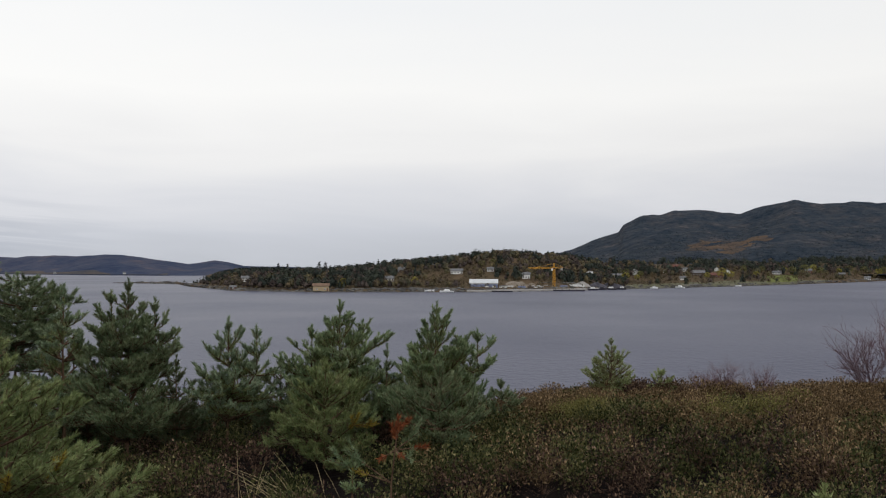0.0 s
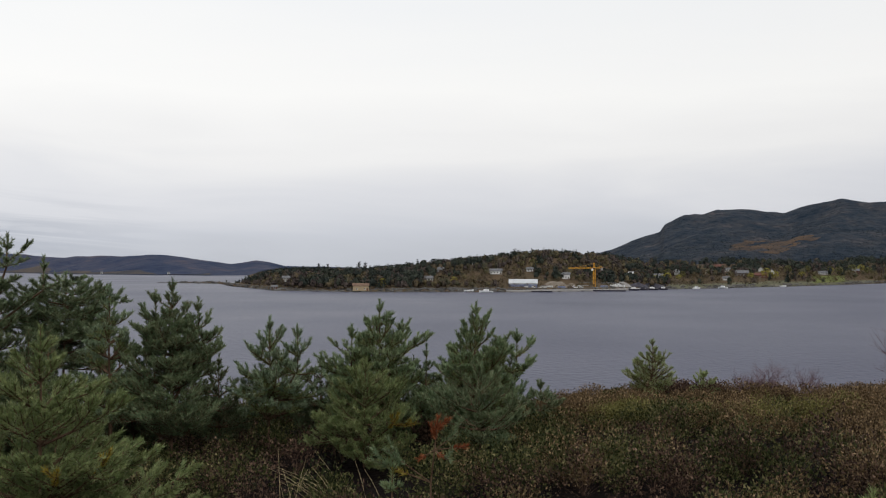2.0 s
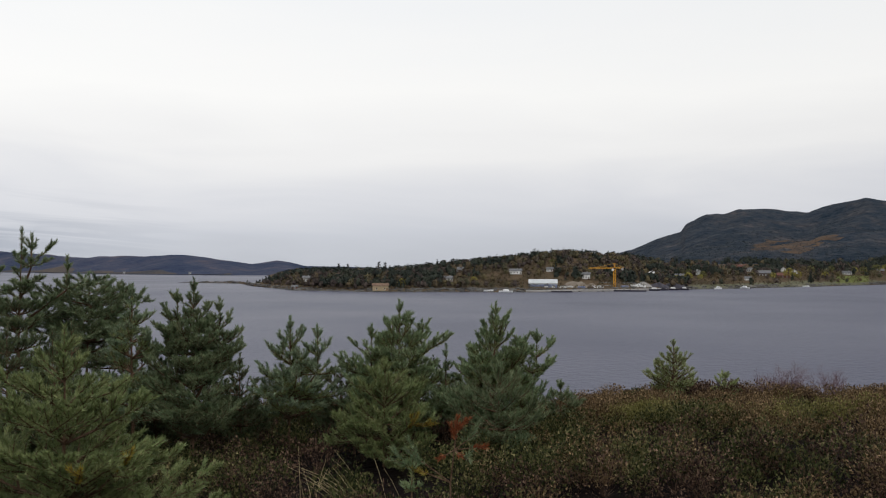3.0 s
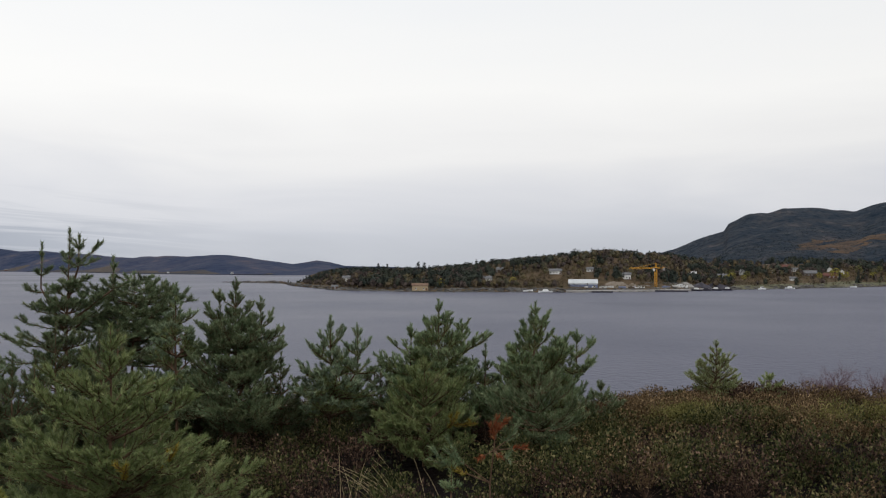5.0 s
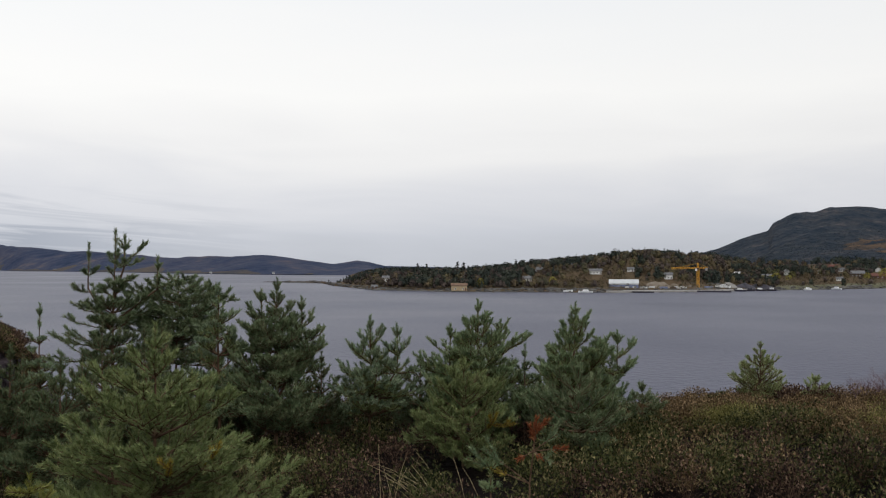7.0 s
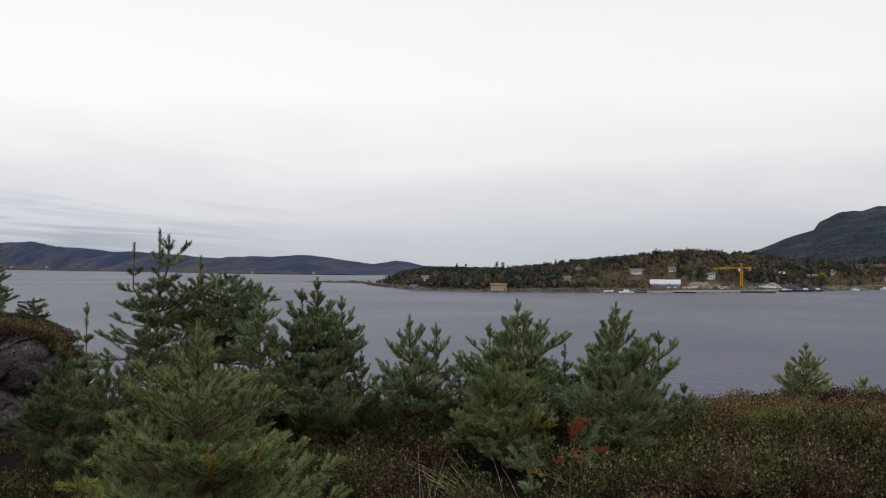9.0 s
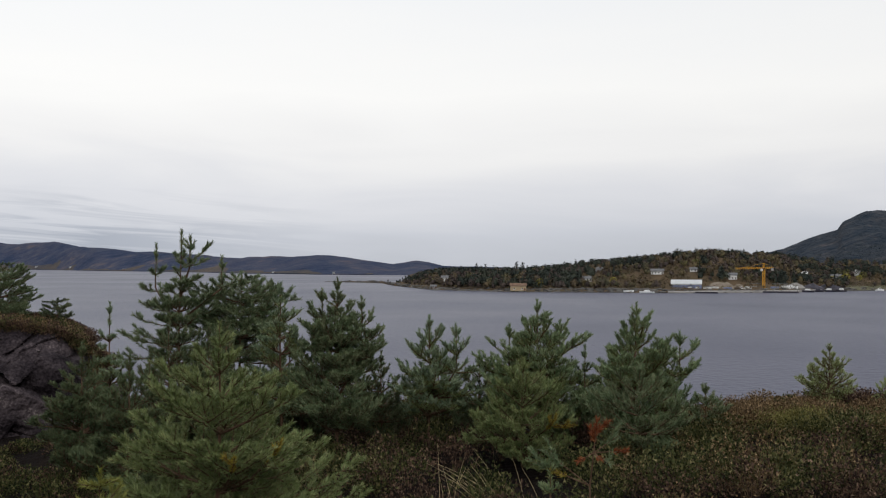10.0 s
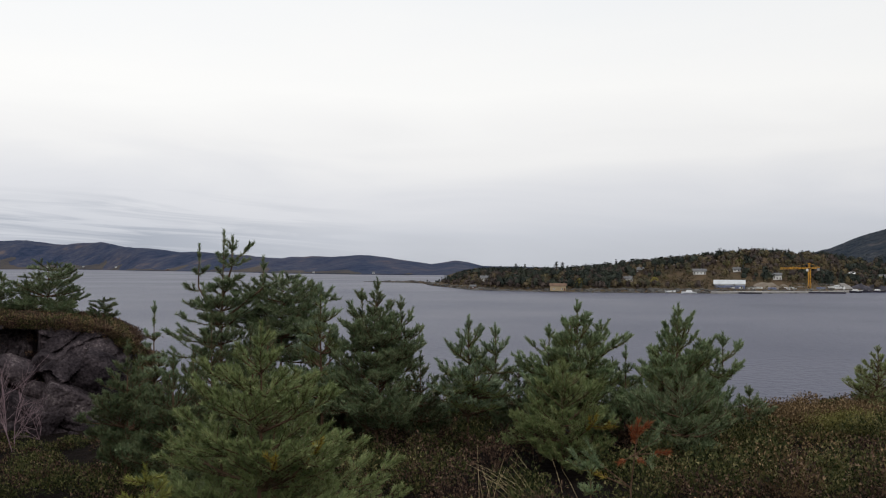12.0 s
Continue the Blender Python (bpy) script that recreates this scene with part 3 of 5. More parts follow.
def pine(x, y, height, radius, seed, foliage=NEEDLE, label="young green Scots pine on the heather knoll", year=0.18, z=None, low=0.10, crown="cone", lean=(0, 0), leaders=(), limbs_out=(), whorl=6, forks=0.95, fork2=0.72, faded=0, needle=0.043, thick=1.0, blade=0.0090, bare=0.0, fill=3, sweep=0.085):
    """A Scots pine grown year by year: a whorl of limbs at each year's node of the stem, limbs that fork at their own nodes,
    and needles on the last years of growth only, so that the inner wood stays bare."""
    rng = np.random.RandomState(seed)
    tree = tagged(stand("pine_tree", x, y, (ground_at(x, y) if z is None else z) - 0.03), label, "pine tree", "young pines on the knoll")
    wood, fresh, second_year, old, yellow = [], [], [], [], []

    def limb(p, way, age, step, depth, rise, light):
        """One limb of so many years; each node forks to both sides."""
        for a in range(age, 0, -1):
            lift = rise * (1.0 if a > 1 else 6.0) * (0.5 + light)
            way = unit(way + UP * lift + rng.randn(3) * 0.10)
            q = p + way * step * (0.75 + 0.5 * rng.rand()) * (1.0 if a > 1 else 0.85)
            r = 0.0022 + 0.0021 * a * (1 - 0.25 * depth)
            wood.append((p, q, r, r * 0.8))
            if a == 1:
                fresh.append((p + (q - p) * 0.12, q))
            elif a == 2 or (a == 3 and fill > 2):
                second_year.append((p + (q - p) * 0.15, q))
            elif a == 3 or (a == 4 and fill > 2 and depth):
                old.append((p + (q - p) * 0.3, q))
            p = q
            if a > 1 and depth < 2:
                for sgn in (-1, 1):
                    if rng.rand() < (forks if depth == 0 else fork2):
                        side = unit(np.cross(way, UP))
                        w2 = unit(way * 0.8 + side * sgn * (0.55 + 0.35 * rng.rand()) + UP * (0.05 + 0.55 * rng.rand() * (0.4 + light)))
                        limb(p, w2, min(a - 1, 4 - depth), step * (0.72 + 0.2 * rng.rand()), depth + 1, rise, light)
        return p

    stems = [((0.0, 0.0), 1.0, 0.0)] + list(leaders)
    for k_stem, (off, share, start) in enumerate(stems):
        h = height * share
        reach = radius * (1.0 if k_stem == 0 else 0.62)
        foot = np.array([0, 0, height * start])
        tip = np.array([off[0] + lean[0] + rng.randn() * 0.012 * h, off[1] + lean[1] + rng.randn() * 0.012 * h, h])
        span = h - foot[2]
        # a side leader leaves the stem and soon turns upright
        bend = (lambda u: min(1.0, 2.0 * u)) if k_stem else (lambda u: u)
        spine = lambda u: foot + np.array([(tip[0] - foot[0]) * bend(u), (tip[1] - foot[1]) * bend(u), span * u]) + np.array([math.sin(u * 6 + seed), math.cos(u * 5 + seed), 0]) * 0.008 * h * (1 - u)
        first = low if k_stem == 0 else 0.25
        years = max(int(round(span * (1 - first) / year)), 3)
        girth = 0.009 * h + 0.006
        steps = np.linspace(0, 1, years * 2 + 3)
        for u0, u1 in zip(steps[:-1], steps[1:]):
            wood.append((spine(u0), spine(u1), girth * (1 - u0 * 0.86) * (0.7 if k_stem else 1), girth * (1 - u1 * 0.86) * (0.7 if k_stem else 1)))
        lead = year * 0.85 / span
        fresh.append((spine(1 - lead), spine(1.0)))
        second_year.append((spine(1 - 1.9 * lead), spine(1 - lead)))
        turn = rng.rand() * 7
        for k in range(years):
            age = k + 1
            u = 1 - lead - (1 - lead - first) * k / max(years - 1, 1)
            g = (1 - u) / (1 - first)
            if crown == "tier":
                wide = (0.22 + 0.82 * g ** 0.6) * (1 - 0.3 * max(0.0, g - 0.7) / 0.3)
            else:
                wide = min(1.04 * g ** 0.95, 1.02) * (1 - 0.35 * max(0.0, g - 0.75) / 0.25)
            light = max(0.35, 1.1 - 1.1 * g) if crown == "cone" else 0.3
            for j in range(whorl + (1 if g > 0.3 else 0)):
                turn += 2 * math.pi / whorl + rng.randn() * 0.25
                if rng.rand() < 0.06 + bare * (0.5 if g < 0.5 else 0.2):
                    continue
                ln = max(reach * wide * (0.66 + 0.5 * rng.rand()), 0.09)
                pieces = int(min(max(age, round(ln / 0.17), 1), 6))
                up = 0.30 * rng.rand() if crown != "cone" else 1.9 * sweep + 0.78 * max(0.0, 1 - g) ** 1.7 + rng.randn() * 0.13
                way = np.array([math.cos(turn) * math.cos(up), math.sin(turn) * math.cos(up), math.sin(up)])
                limb(spine(u + rng.randn() * 0.006), way, pieces, ln / (pieces * 0.94), 0, sweep if crown == "cone" else 0.035, light)
                if faded and 0.55 < g < 0.95 and way[0] > 0.35 and way[1] < 0.2 and len(yellow) < faded:
                    yellow.append([fresh.pop(), fresh.pop(), second_year.pop()])
    for u, bearing, ln, up in limbs_out:
        a = radians(bearing)
        pieces = max(3, int(ln / 0.2))
        limb(np.array([lean[0] * u, lean[1] * u, height * u]), np.array([math.sin(a) * math.cos(up), math.cos(a) * math.cos(up), math.sin(up)]), min(pieces, 6), ln / min(pieces, 6), 0, 0.7 * sweep, 0.4)
    part("trunk", tubes(wood, 4), BARK, tree)
    part("crown", needles(rng, fresh, 480 * thick, needle, blade, 0.68), foliage, tree)
    part("second_year_needles", needles(rng, second_year, 290 * thick, needle, blade, 0.95), NEEDLE_OLIVE if foliage in (NEEDLE, NEEDLE_BLUE) else foliage, tree)
    # inner growth takes the needle colour that has crown shade in it
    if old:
        part("inner_needles", needles(rng, old, 150 * thick, needle, blade, 1.1), NEEDLE_OLD_SHADE, tree, "older needles along the branches, darkened as crown shade")
    for bunch in yellow:
        part("yellowed_shoot", needles(rng, bunch, 700, needle, 0.006), NEEDLE_YELLOW, tree, "yellowed shoot with fading needles")
    return tree


def pine_at(bearing, distance, top, radius, seed, **more):
    """A pine whose tip is top above the eye's level."""
    x, y = polar(bearing, distance)
    base = more.get("z")
    base = ground_at(x, y) if base is None else base
    return pine(x, y, EYE + top - base + 0.03, radius, seed, **more)


pine_at(-0.6, 9.6, -0.42, 0.94, 1, leaders=(((0.50, 0.1), 0.80, 0.25),), label="tall young green pine with a second leader")
pine_at(-6.9, 9.8, -0.40, 0.95, 2, leaders=(((-0.36, 0.05), 0.83, 0.25), ((0.26, 0.1), 0.86, 0.4)), label="dense young pine in the middle of the thicket")
pine_at(-3.9, 10.3, -0.97, 0.42, 3, foliage=NEEDLE_BLUE, whorl=4, label="small thin pine between two larger ones")
pine_at(-14.2, 9.9, -0.61, 0.80, 4, foliage=NEEDLE_BLUE, leaders=(((0.34, 0), 0.95, 0.3),), low=0.28, label="young bluish pine with a bare lower trunk")
pine_at(-20.4, 10.0, -0.16, 0.88, 5, foliage=NEEDLE_DARK, leaders=(((0.28, 0.05), 0.90, 0.35), ((-0.18, 0.0), 0.94, 0.5)), low=0.20, fill=3, label="dark bluish-green young pine")
pine_at(-24.1, 10.5, -0.22, 0.70, 6, forks=0.75, low=0.28, foliage=NEEDLE_BLUE, whorl=4, label="slender greyish young pine")
pine_at(-30.6, 13.0, 0.50, 0.66, 7, year=0.24, whorl=4, low=0.26, forks=0.8, fork2=0.45, bare=0.42, foliage=NEEDLE_DARK, leaders=(((-0.36, 0.1), 0.93, 0.5), ((0.22, -0.05), 0.97, 0.66), ((0.62, 0.1), 0.87, 0.55)), limbs_out=((0.80, 58, 0.62, 0.55), (0.44, -125, 0.95, 0.05), (0.38, -112, 0.95, 0.0), (0.52, -118, 0.75, 0.15), (0.58, -130, 0.6, 0.2), (0.55, 60, 0.7, 0.2), (0.34, 75, 0.8, 0.1)), needle=0.06, blade=0.010, label="tall sparse pine with an open ragged top")
pine_at(-26.7, 13.5, -0.13, 0.98, 8, crown="tier", low=0.42, year=0.17, whorl=6, foliage=NEEDLE_DARK, limbs_out=((0.78, 62, 1.0, 0.08), (0.70, -100, 0.9, 0.05)), needle=0.06, blade=0.010, label="dark round-headed pine in the thicket")
pine_at(-28.0, 6.2, -0.41, 1.24, 9, faded=4, limbs_out=((0.24, 66, 1.35, 0.12), (0.16, 78, 1.25, 0.06), (0.30, 58, 1.15, 0.15), (0.28, -112, 1.15, 0.12)), year=0.20, sweep=0.040, fork2=0.70, foliage=NEEDLE_OLIVE, needle=0.040, thick=1.55, blade=0.0068, label="broad bushy young pine in front of the thicket")
pine_at(-33.7, 8.5, -0.85, 0.72, 10, low=0.18, foliage=NEEDLE_DARK_SHADE, label="dense young pine beside the broad one")
pine_at(-36.4, 9.5, -0.80, 0.62, 11, low=0.2, foliage=NEEDLE_DARK_SHADE, label="dark young pine below the rock")
pine_at(-34.7, 12.0, -0.50, 0.52, 12, whorl=4, forks=0.5, bare=0.1, fill=2, foliage=NEEDLE_BLUE, label="thin sparse young pine below the rock")
pine_at(-0.2, 8.9, -1.02, 0.88, 13, foliage=NEEDLE_DARK, year=0.19, thick=1.2, blade=0.0072, label="low bushy pine in front of the taller one")
pine_at(-8.0, 9.1, -1.00, 0.95, 14, year=0.19, thick=1.2, blade=0.0072, faded=2, foliage=NEEDLE_OLIVE, label="low spreading pine with yellowish lower branches")
pine_at(-28.6, 10.6, -0.72, 0.80, 26, thick=0.7, foliage=NEEDLE_DARK_SHADE, label="dark dense pine behind the broad one")
pine_at(-32.4, 10.0, -0.95, 0.70, 27, thick=0.7, foliage=NEEDLE_DARK_SHADE, label="dark low pine in the thicket")
pine_at(-6.1, 6.3, -1.42, 0.15, 28, year=0.13, whorl=4, label="small bluish pine sapling in the heather")
pine_at(-17.4, 11.0, -1.12, 0.62, 31, thick=0.7, foliage=NEEDLE_DARK_SHADE, label="low dark pine between two taller ones")
pine_at(-10.8, 10.9, -1.12, 0.58, 32, thick=0.7, foliage=NEEDLE_DARK_SHADE, label="low dark pine at the thicket's edge")
pine_at(-22.6, 11.4, -1.05, 0.66, 33, thick=0.7, foliage=NEEDLE_DARK_SHADE, label="low dark pine in the shade of the thicket")
for k, (pb, pd, ptop, pr) in enumerate(((-24.6, 12.6, -0.85, 0.80), (-27.6, 12.2, -0.75, 0.80), (-31.2, 12.4, -0.75, 0.75), (-13.6, 12.0, -1.15, 0.70), (-4.6, 11.6, -1.25, 0.66), (-19.0, 12.4, -0.95, 0.74), (-1.6, 11.4, -1.30, 0.62), (-35.6, 11.4, -1.10, 0.66))):
    pine_at(pb, pd, ptop, pr, 40 + k, year=0.23, low=0.05, fork2=0.5, thick=0.5, blade=0.012, foliage=NEEDLE_DARK_SHADE, label="dark low pine in the back of the thicket")
pine_at(-35.3, 5.8, -1.30, 0.38, 25, year=0.13, crown="tier", foliage=NEEDLE_LIME, label="low yellowish-green pine shoots under the broad pine")
pine_at(11.2, 12.3, -1.05, 0.56, 16, year=0.11, low=0.05, forks=0.9, fork2=0.35, needle=0.038, thick=0.5, foliage=NEEDLE_LIGHT, label="lone light green pine sapling at the knoll's edge")
pine_at(14.4, 12.4, -1.50, 0.34, 17, year=0.10, low=0.05, needle=0.04, foliage=NEEDLE_LIGHT, label="tiny light green pine sapling at the edge")
pine_at(3.9, 10.5, -1.42, 0.40, 18, year=0.14, foliage=NEEDLE_DARK, label="low dark pine scrub at the knoll's edge")
pine_at(24.1, 5.0, -1.18, 0.30, 19, year=0.16, foliage=NEEDLE_LIGHT, label="small pine top among the heather")


def dying_sapling(bearing, distance, top, seed):
    """A thin crooked pine sapling whose upper shoots have died to a rusty red; a few lower ones are still green."""
    rng = np.random.RandomState(seed)
    x, y = polar(bearing, distance)
    base = ground_at(x, y)
    h = EYE + top - base
    tree = tagged(stand("pine_sapling", x, y, base - 0.03), "spindly pine sapling with rusty red dead shoots", "pine tree", "young pines on the knoll")
    stem = [np.array(p) * h for p in ((0, 0, 0), (0.03, 0, 0.25), (0.03, 0.01, 0.5), (0.06, 0, 0.75), (0.085, 0, 1.0))]
    wood = [(p, q, 0.010 - 0.0016 * k, 0.0085 - 0.0016 * k) for k, (p, q) in enumerate(zip(stem[:-1], stem[1:]))]
    rust, green, amber = [(stem[3] + (stem[4] - stem[3]) * 0.45, stem[4]), (stem[3] + (stem[4] - stem[3]) * 0.6, stem[4] + np.array([0.09, 0, 0.0])), (stem[3] + (stem[4] - stem[3]) * 0.3, stem[4] - np.array([0.05, 0, 0.06]))], [], []
    for k, (at, side, ln, rise, tone) in enumerate(((3, 1, 0.24, 0.05, "rust"), (3, -1, 0.11, -0.10, "rust"), (3, 0.4, 0.12, -0.06, "rust"), (3, 1, 0.17, 0.22, "green"), (3, 0.8, 0.15, -0.12, "green"), (2, -1, 0.30, 0.20, "amber"), (2, -0.8, 0.42, 0.42, "green"), (2, -1, 0.46, 0.30, "green"), (1, -1, 0.42, 0.05, "green"), (1, 0.7, 0.25, 0.05, "green"))):
        p = stem[at]
        q = p + np.array([side * ln, -0.05 + 0.05 * rng.rand(), rise * 0.6])
        wood.append((p, p + (q - p) * 0.6, 0.005, 0.004))
        wood.append((p + (q - p) * 0.6, q, 0.004, 0.003))
        tip = (p + (q - p) * 0.55, q)
        {"rust": rust, "green": green, "amber": amber}[tone].append(tip)
        if tone == "green":
            green.append((q - (q - p) * 0.3, q + np.array([0.02, 0, 0.09])))
    part("trunk", tubes(wood, 5), BARK, tree)
    part("crown", needles(rng, green, 560, 0.042, 0.006), NEEDLE_DARK, tree)
    part("yellowed_shoot", needles(rng, amber, 500, 0.05, 0.006), NEEDLE_YELLOW, tree, "yellowed shoot with fading needles")
    for bunch in rust:
        part("dead_shoot", needles(rng, [bunch], 800, 0.045, 0.007), NEEDLE_DEAD, tree, "rusty red dead shoot")


dying_sapling(-3.75, 6.3, -1.10, 15)


# ---- rock outcrop ----
def outcrop():
    """A broken gneiss outcrop of jointed blocks with a heathery top, facing the thicket."""
    rng = np.random.RandomState(77)
    n, m = 230, 130
    b, w = np.meshgrid(np.linspace(-60, -33.5, n), np.linspace(0, 1, m), indexing="ij")
    top = EYE + np.interp(b, [-60, -46, -43, -40, -37.5, -36, -34.6], [-0.55, -0.85, -0.95, -1.02, -1.12, -1.40, -2.7])
    near = np.interp(b, [-60, -46, -43, -37, -35.4, -33.5], [13.4, 14.0, 14.2, 14.2, 14.7, 15.6])
    # w: 0 at the foot of the face, 0.7 at its brow, 1 well back on the top
    face, back = np.clip(w / 0.7, 0, 1), np.clip((w - 0.7) / 0.3, 0, 1)
    d = near + 1.1 * face**1.2 + 5.5 * back
    x, y = d * np.sin(np.radians(b)), d * np.cos(np.radians(b))
    foot = knoll(x, y) - 0.4
    z = foot + (top - foot) * smooth(face) ** 0.8 + 0.12 * back - 1.2 * smooth((back - 0.7) / 0.3)
    # blocks: each cell of the face stands out, leans and is parted from the next by a joint
    p, q = (b + 45) * 0.25 + 0.25 * (z - EYE), (z - EYE) - 0.12 * (b + 45)
    cp, cq = rng.uniform(-5.5, 3.5, 110), rng.uniform(-5, 2.5, 110)
    gap = np.hypot((p[..., None] - cp) * 0.8, (q[..., None] - cq) * 1.25)
    order = np.argsort(gap, -1)[..., :2]
    g1, g2 = np.take_along_axis(gap, order[..., :1], -1)[..., 0], np.take_along_axis(gap, order[..., 1:], -1)[..., 0]
    k = order[..., 0]
    out, tilt_p, tilt_q = rng.uniform(-0.3, 0.3, 110), rng.uniform(-0.5, 0.5, 110), rng.uniform(-0.5, 0.5, 110)
    push = out[k] + tilt_p[k] * (p - cp[k]) + tilt_q[k] * (q - cq[k]) + 0.10 * rough_noise(p, q, 0.35, 83, 4)
    push = push + 0.16 * np.exp(-(((g2 - g1) / 0.05) ** 2))
    sp, sq, so = rng.uniform(-5.5, 3.5, 520), rng.uniform(-5, 2.5, 520), rng.uniform(-0.12, 0.12, 520)
    near_cell = np.argmin(np.hypot((p[..., None] - sp) * 1.0, (q[..., None] - sq) * 1.5), -1)
    push = push + so[near_cell] + 0.06 * rough_noise(p, q, 0.12, 87, 3)
    d = d + push * (1 - 0.85 * back) * smooth(face * 6)
    return sheet(d * np.sin(np.radians(b)), d * np.cos(np.radians(b)), z + 0.08 * rough_noise(x, y, 0.8, 85, 3))


outcrop_base = tagged(stand("rock_outcrop", 0, 0, 0), "purplish-grey cracked gneiss outcrop with a heathery top", "rock")
part("rock_face", outcrop(), ROCK, outcrop_base)


def rock_block(bearing, distance, up, size, seed):
    """One jointed block standing out of the face: the hull of a few corners, bevelled by wear."""
    rng = np.random.RandomState(seed)
    x, y = polar(bearing, distance)
    bm = bmesh.new()
    for corner in range(8):
        bm.verts.new((np.array([corner % 2, corner // 2 % 2, corner // 4]) * 2 - 1) * (0.75 + 0.35 * rng.rand(3)) * np.array(size) / 2)
    for _ in range(5):
        p = rng.randn(3)
        bm.verts.new(p / np.linalg.norm(p) * np.array(size) * 0.62)
    bmesh.ops.convex_hull(bm, input=bm.verts)
    bmesh.ops.bevel(bm, geom=list(bm.edges), offset=0.02, segments=1, affect="EDGES")
    bmesh.ops.transform(bm, matrix=pose(x, y, EYE + up, rng.uniform(-14, 14), rng.uniform(18, 34), -bearing + rng.uniform(-20, 20)), verts=bm.verts)
    part("rock_block", bm, ROCK, outcrop_base)


for k, (bb_, dd_, up_, size_) in enumerate((
        (-38.2, 14.5, -1.75, (0.8, 0.7, 0.9)), (-39.6, 14.3, -2.15, (1.2, 0.8, 0.7)), (-41.6, 14.3, -2.35, (1.1, 0.8, 0.8)), (-43.4, 14.2, -2.2, (1.0, 0.8, 0.9)),
        (-37.4, 14.5, -2.35, (0.8, 0.7, 0.6)), (-40.4, 14.6, -1.60, (0.9, 0.6, 0.5)), (-42.6, 14.5, -1.62, (0.9, 0.6, 0.5)), (-39.0, 14.1, -2.75, (0.7, 0.6, 0.4)),
        (-41.2, 14.0, -2.85, (0.9, 0.6, 0.5)), (-44.8, 14.2, -1.8, (1.1, 0.8, 0.9)), (-36.6, 14.7, -1.95, (0.6, 0.6, 0.6)), (-45.4, 14.0, -2.5, (1.0, 0.8, 0.8)))):
    rock_block(bb_, dd_, up_, [0.72 * q for q in size_], 500 + k)
    rock_block(bb_ + 0.9, dd_ - 0.05, up_ - 0.28, [0.5 * q for q in size_], 530 + k)
pine_at(-40.9, 17.0, 0.00, 0.85, 20, z=EYE - 1.10, crown="tier", low=0.2, year=0.14, whorl=6, thick=0.8, needle=0.05, blade=0.010, foliage=NEEDLE_DARK, label="spreading pine on top of the rock")
pine_at(-37.7, 17.0, -0.62, 0.42, 21, z=EYE - 1.2, crown="tier", low=0.3, year=0.10, whorl=5, needle=0.05, blade=0.010, foliage=NEEDLE_DARK_SHADE, label="small flat-crowned pine on the rock's edge")
pine_at(-43.4, 17.3, -0.15, 0.6, 22, z=EYE - 1.05, year=0.16, needle=0.05, blade=0.010, foliage=NEEDLE_DARK, label="young pine on top of the rock")


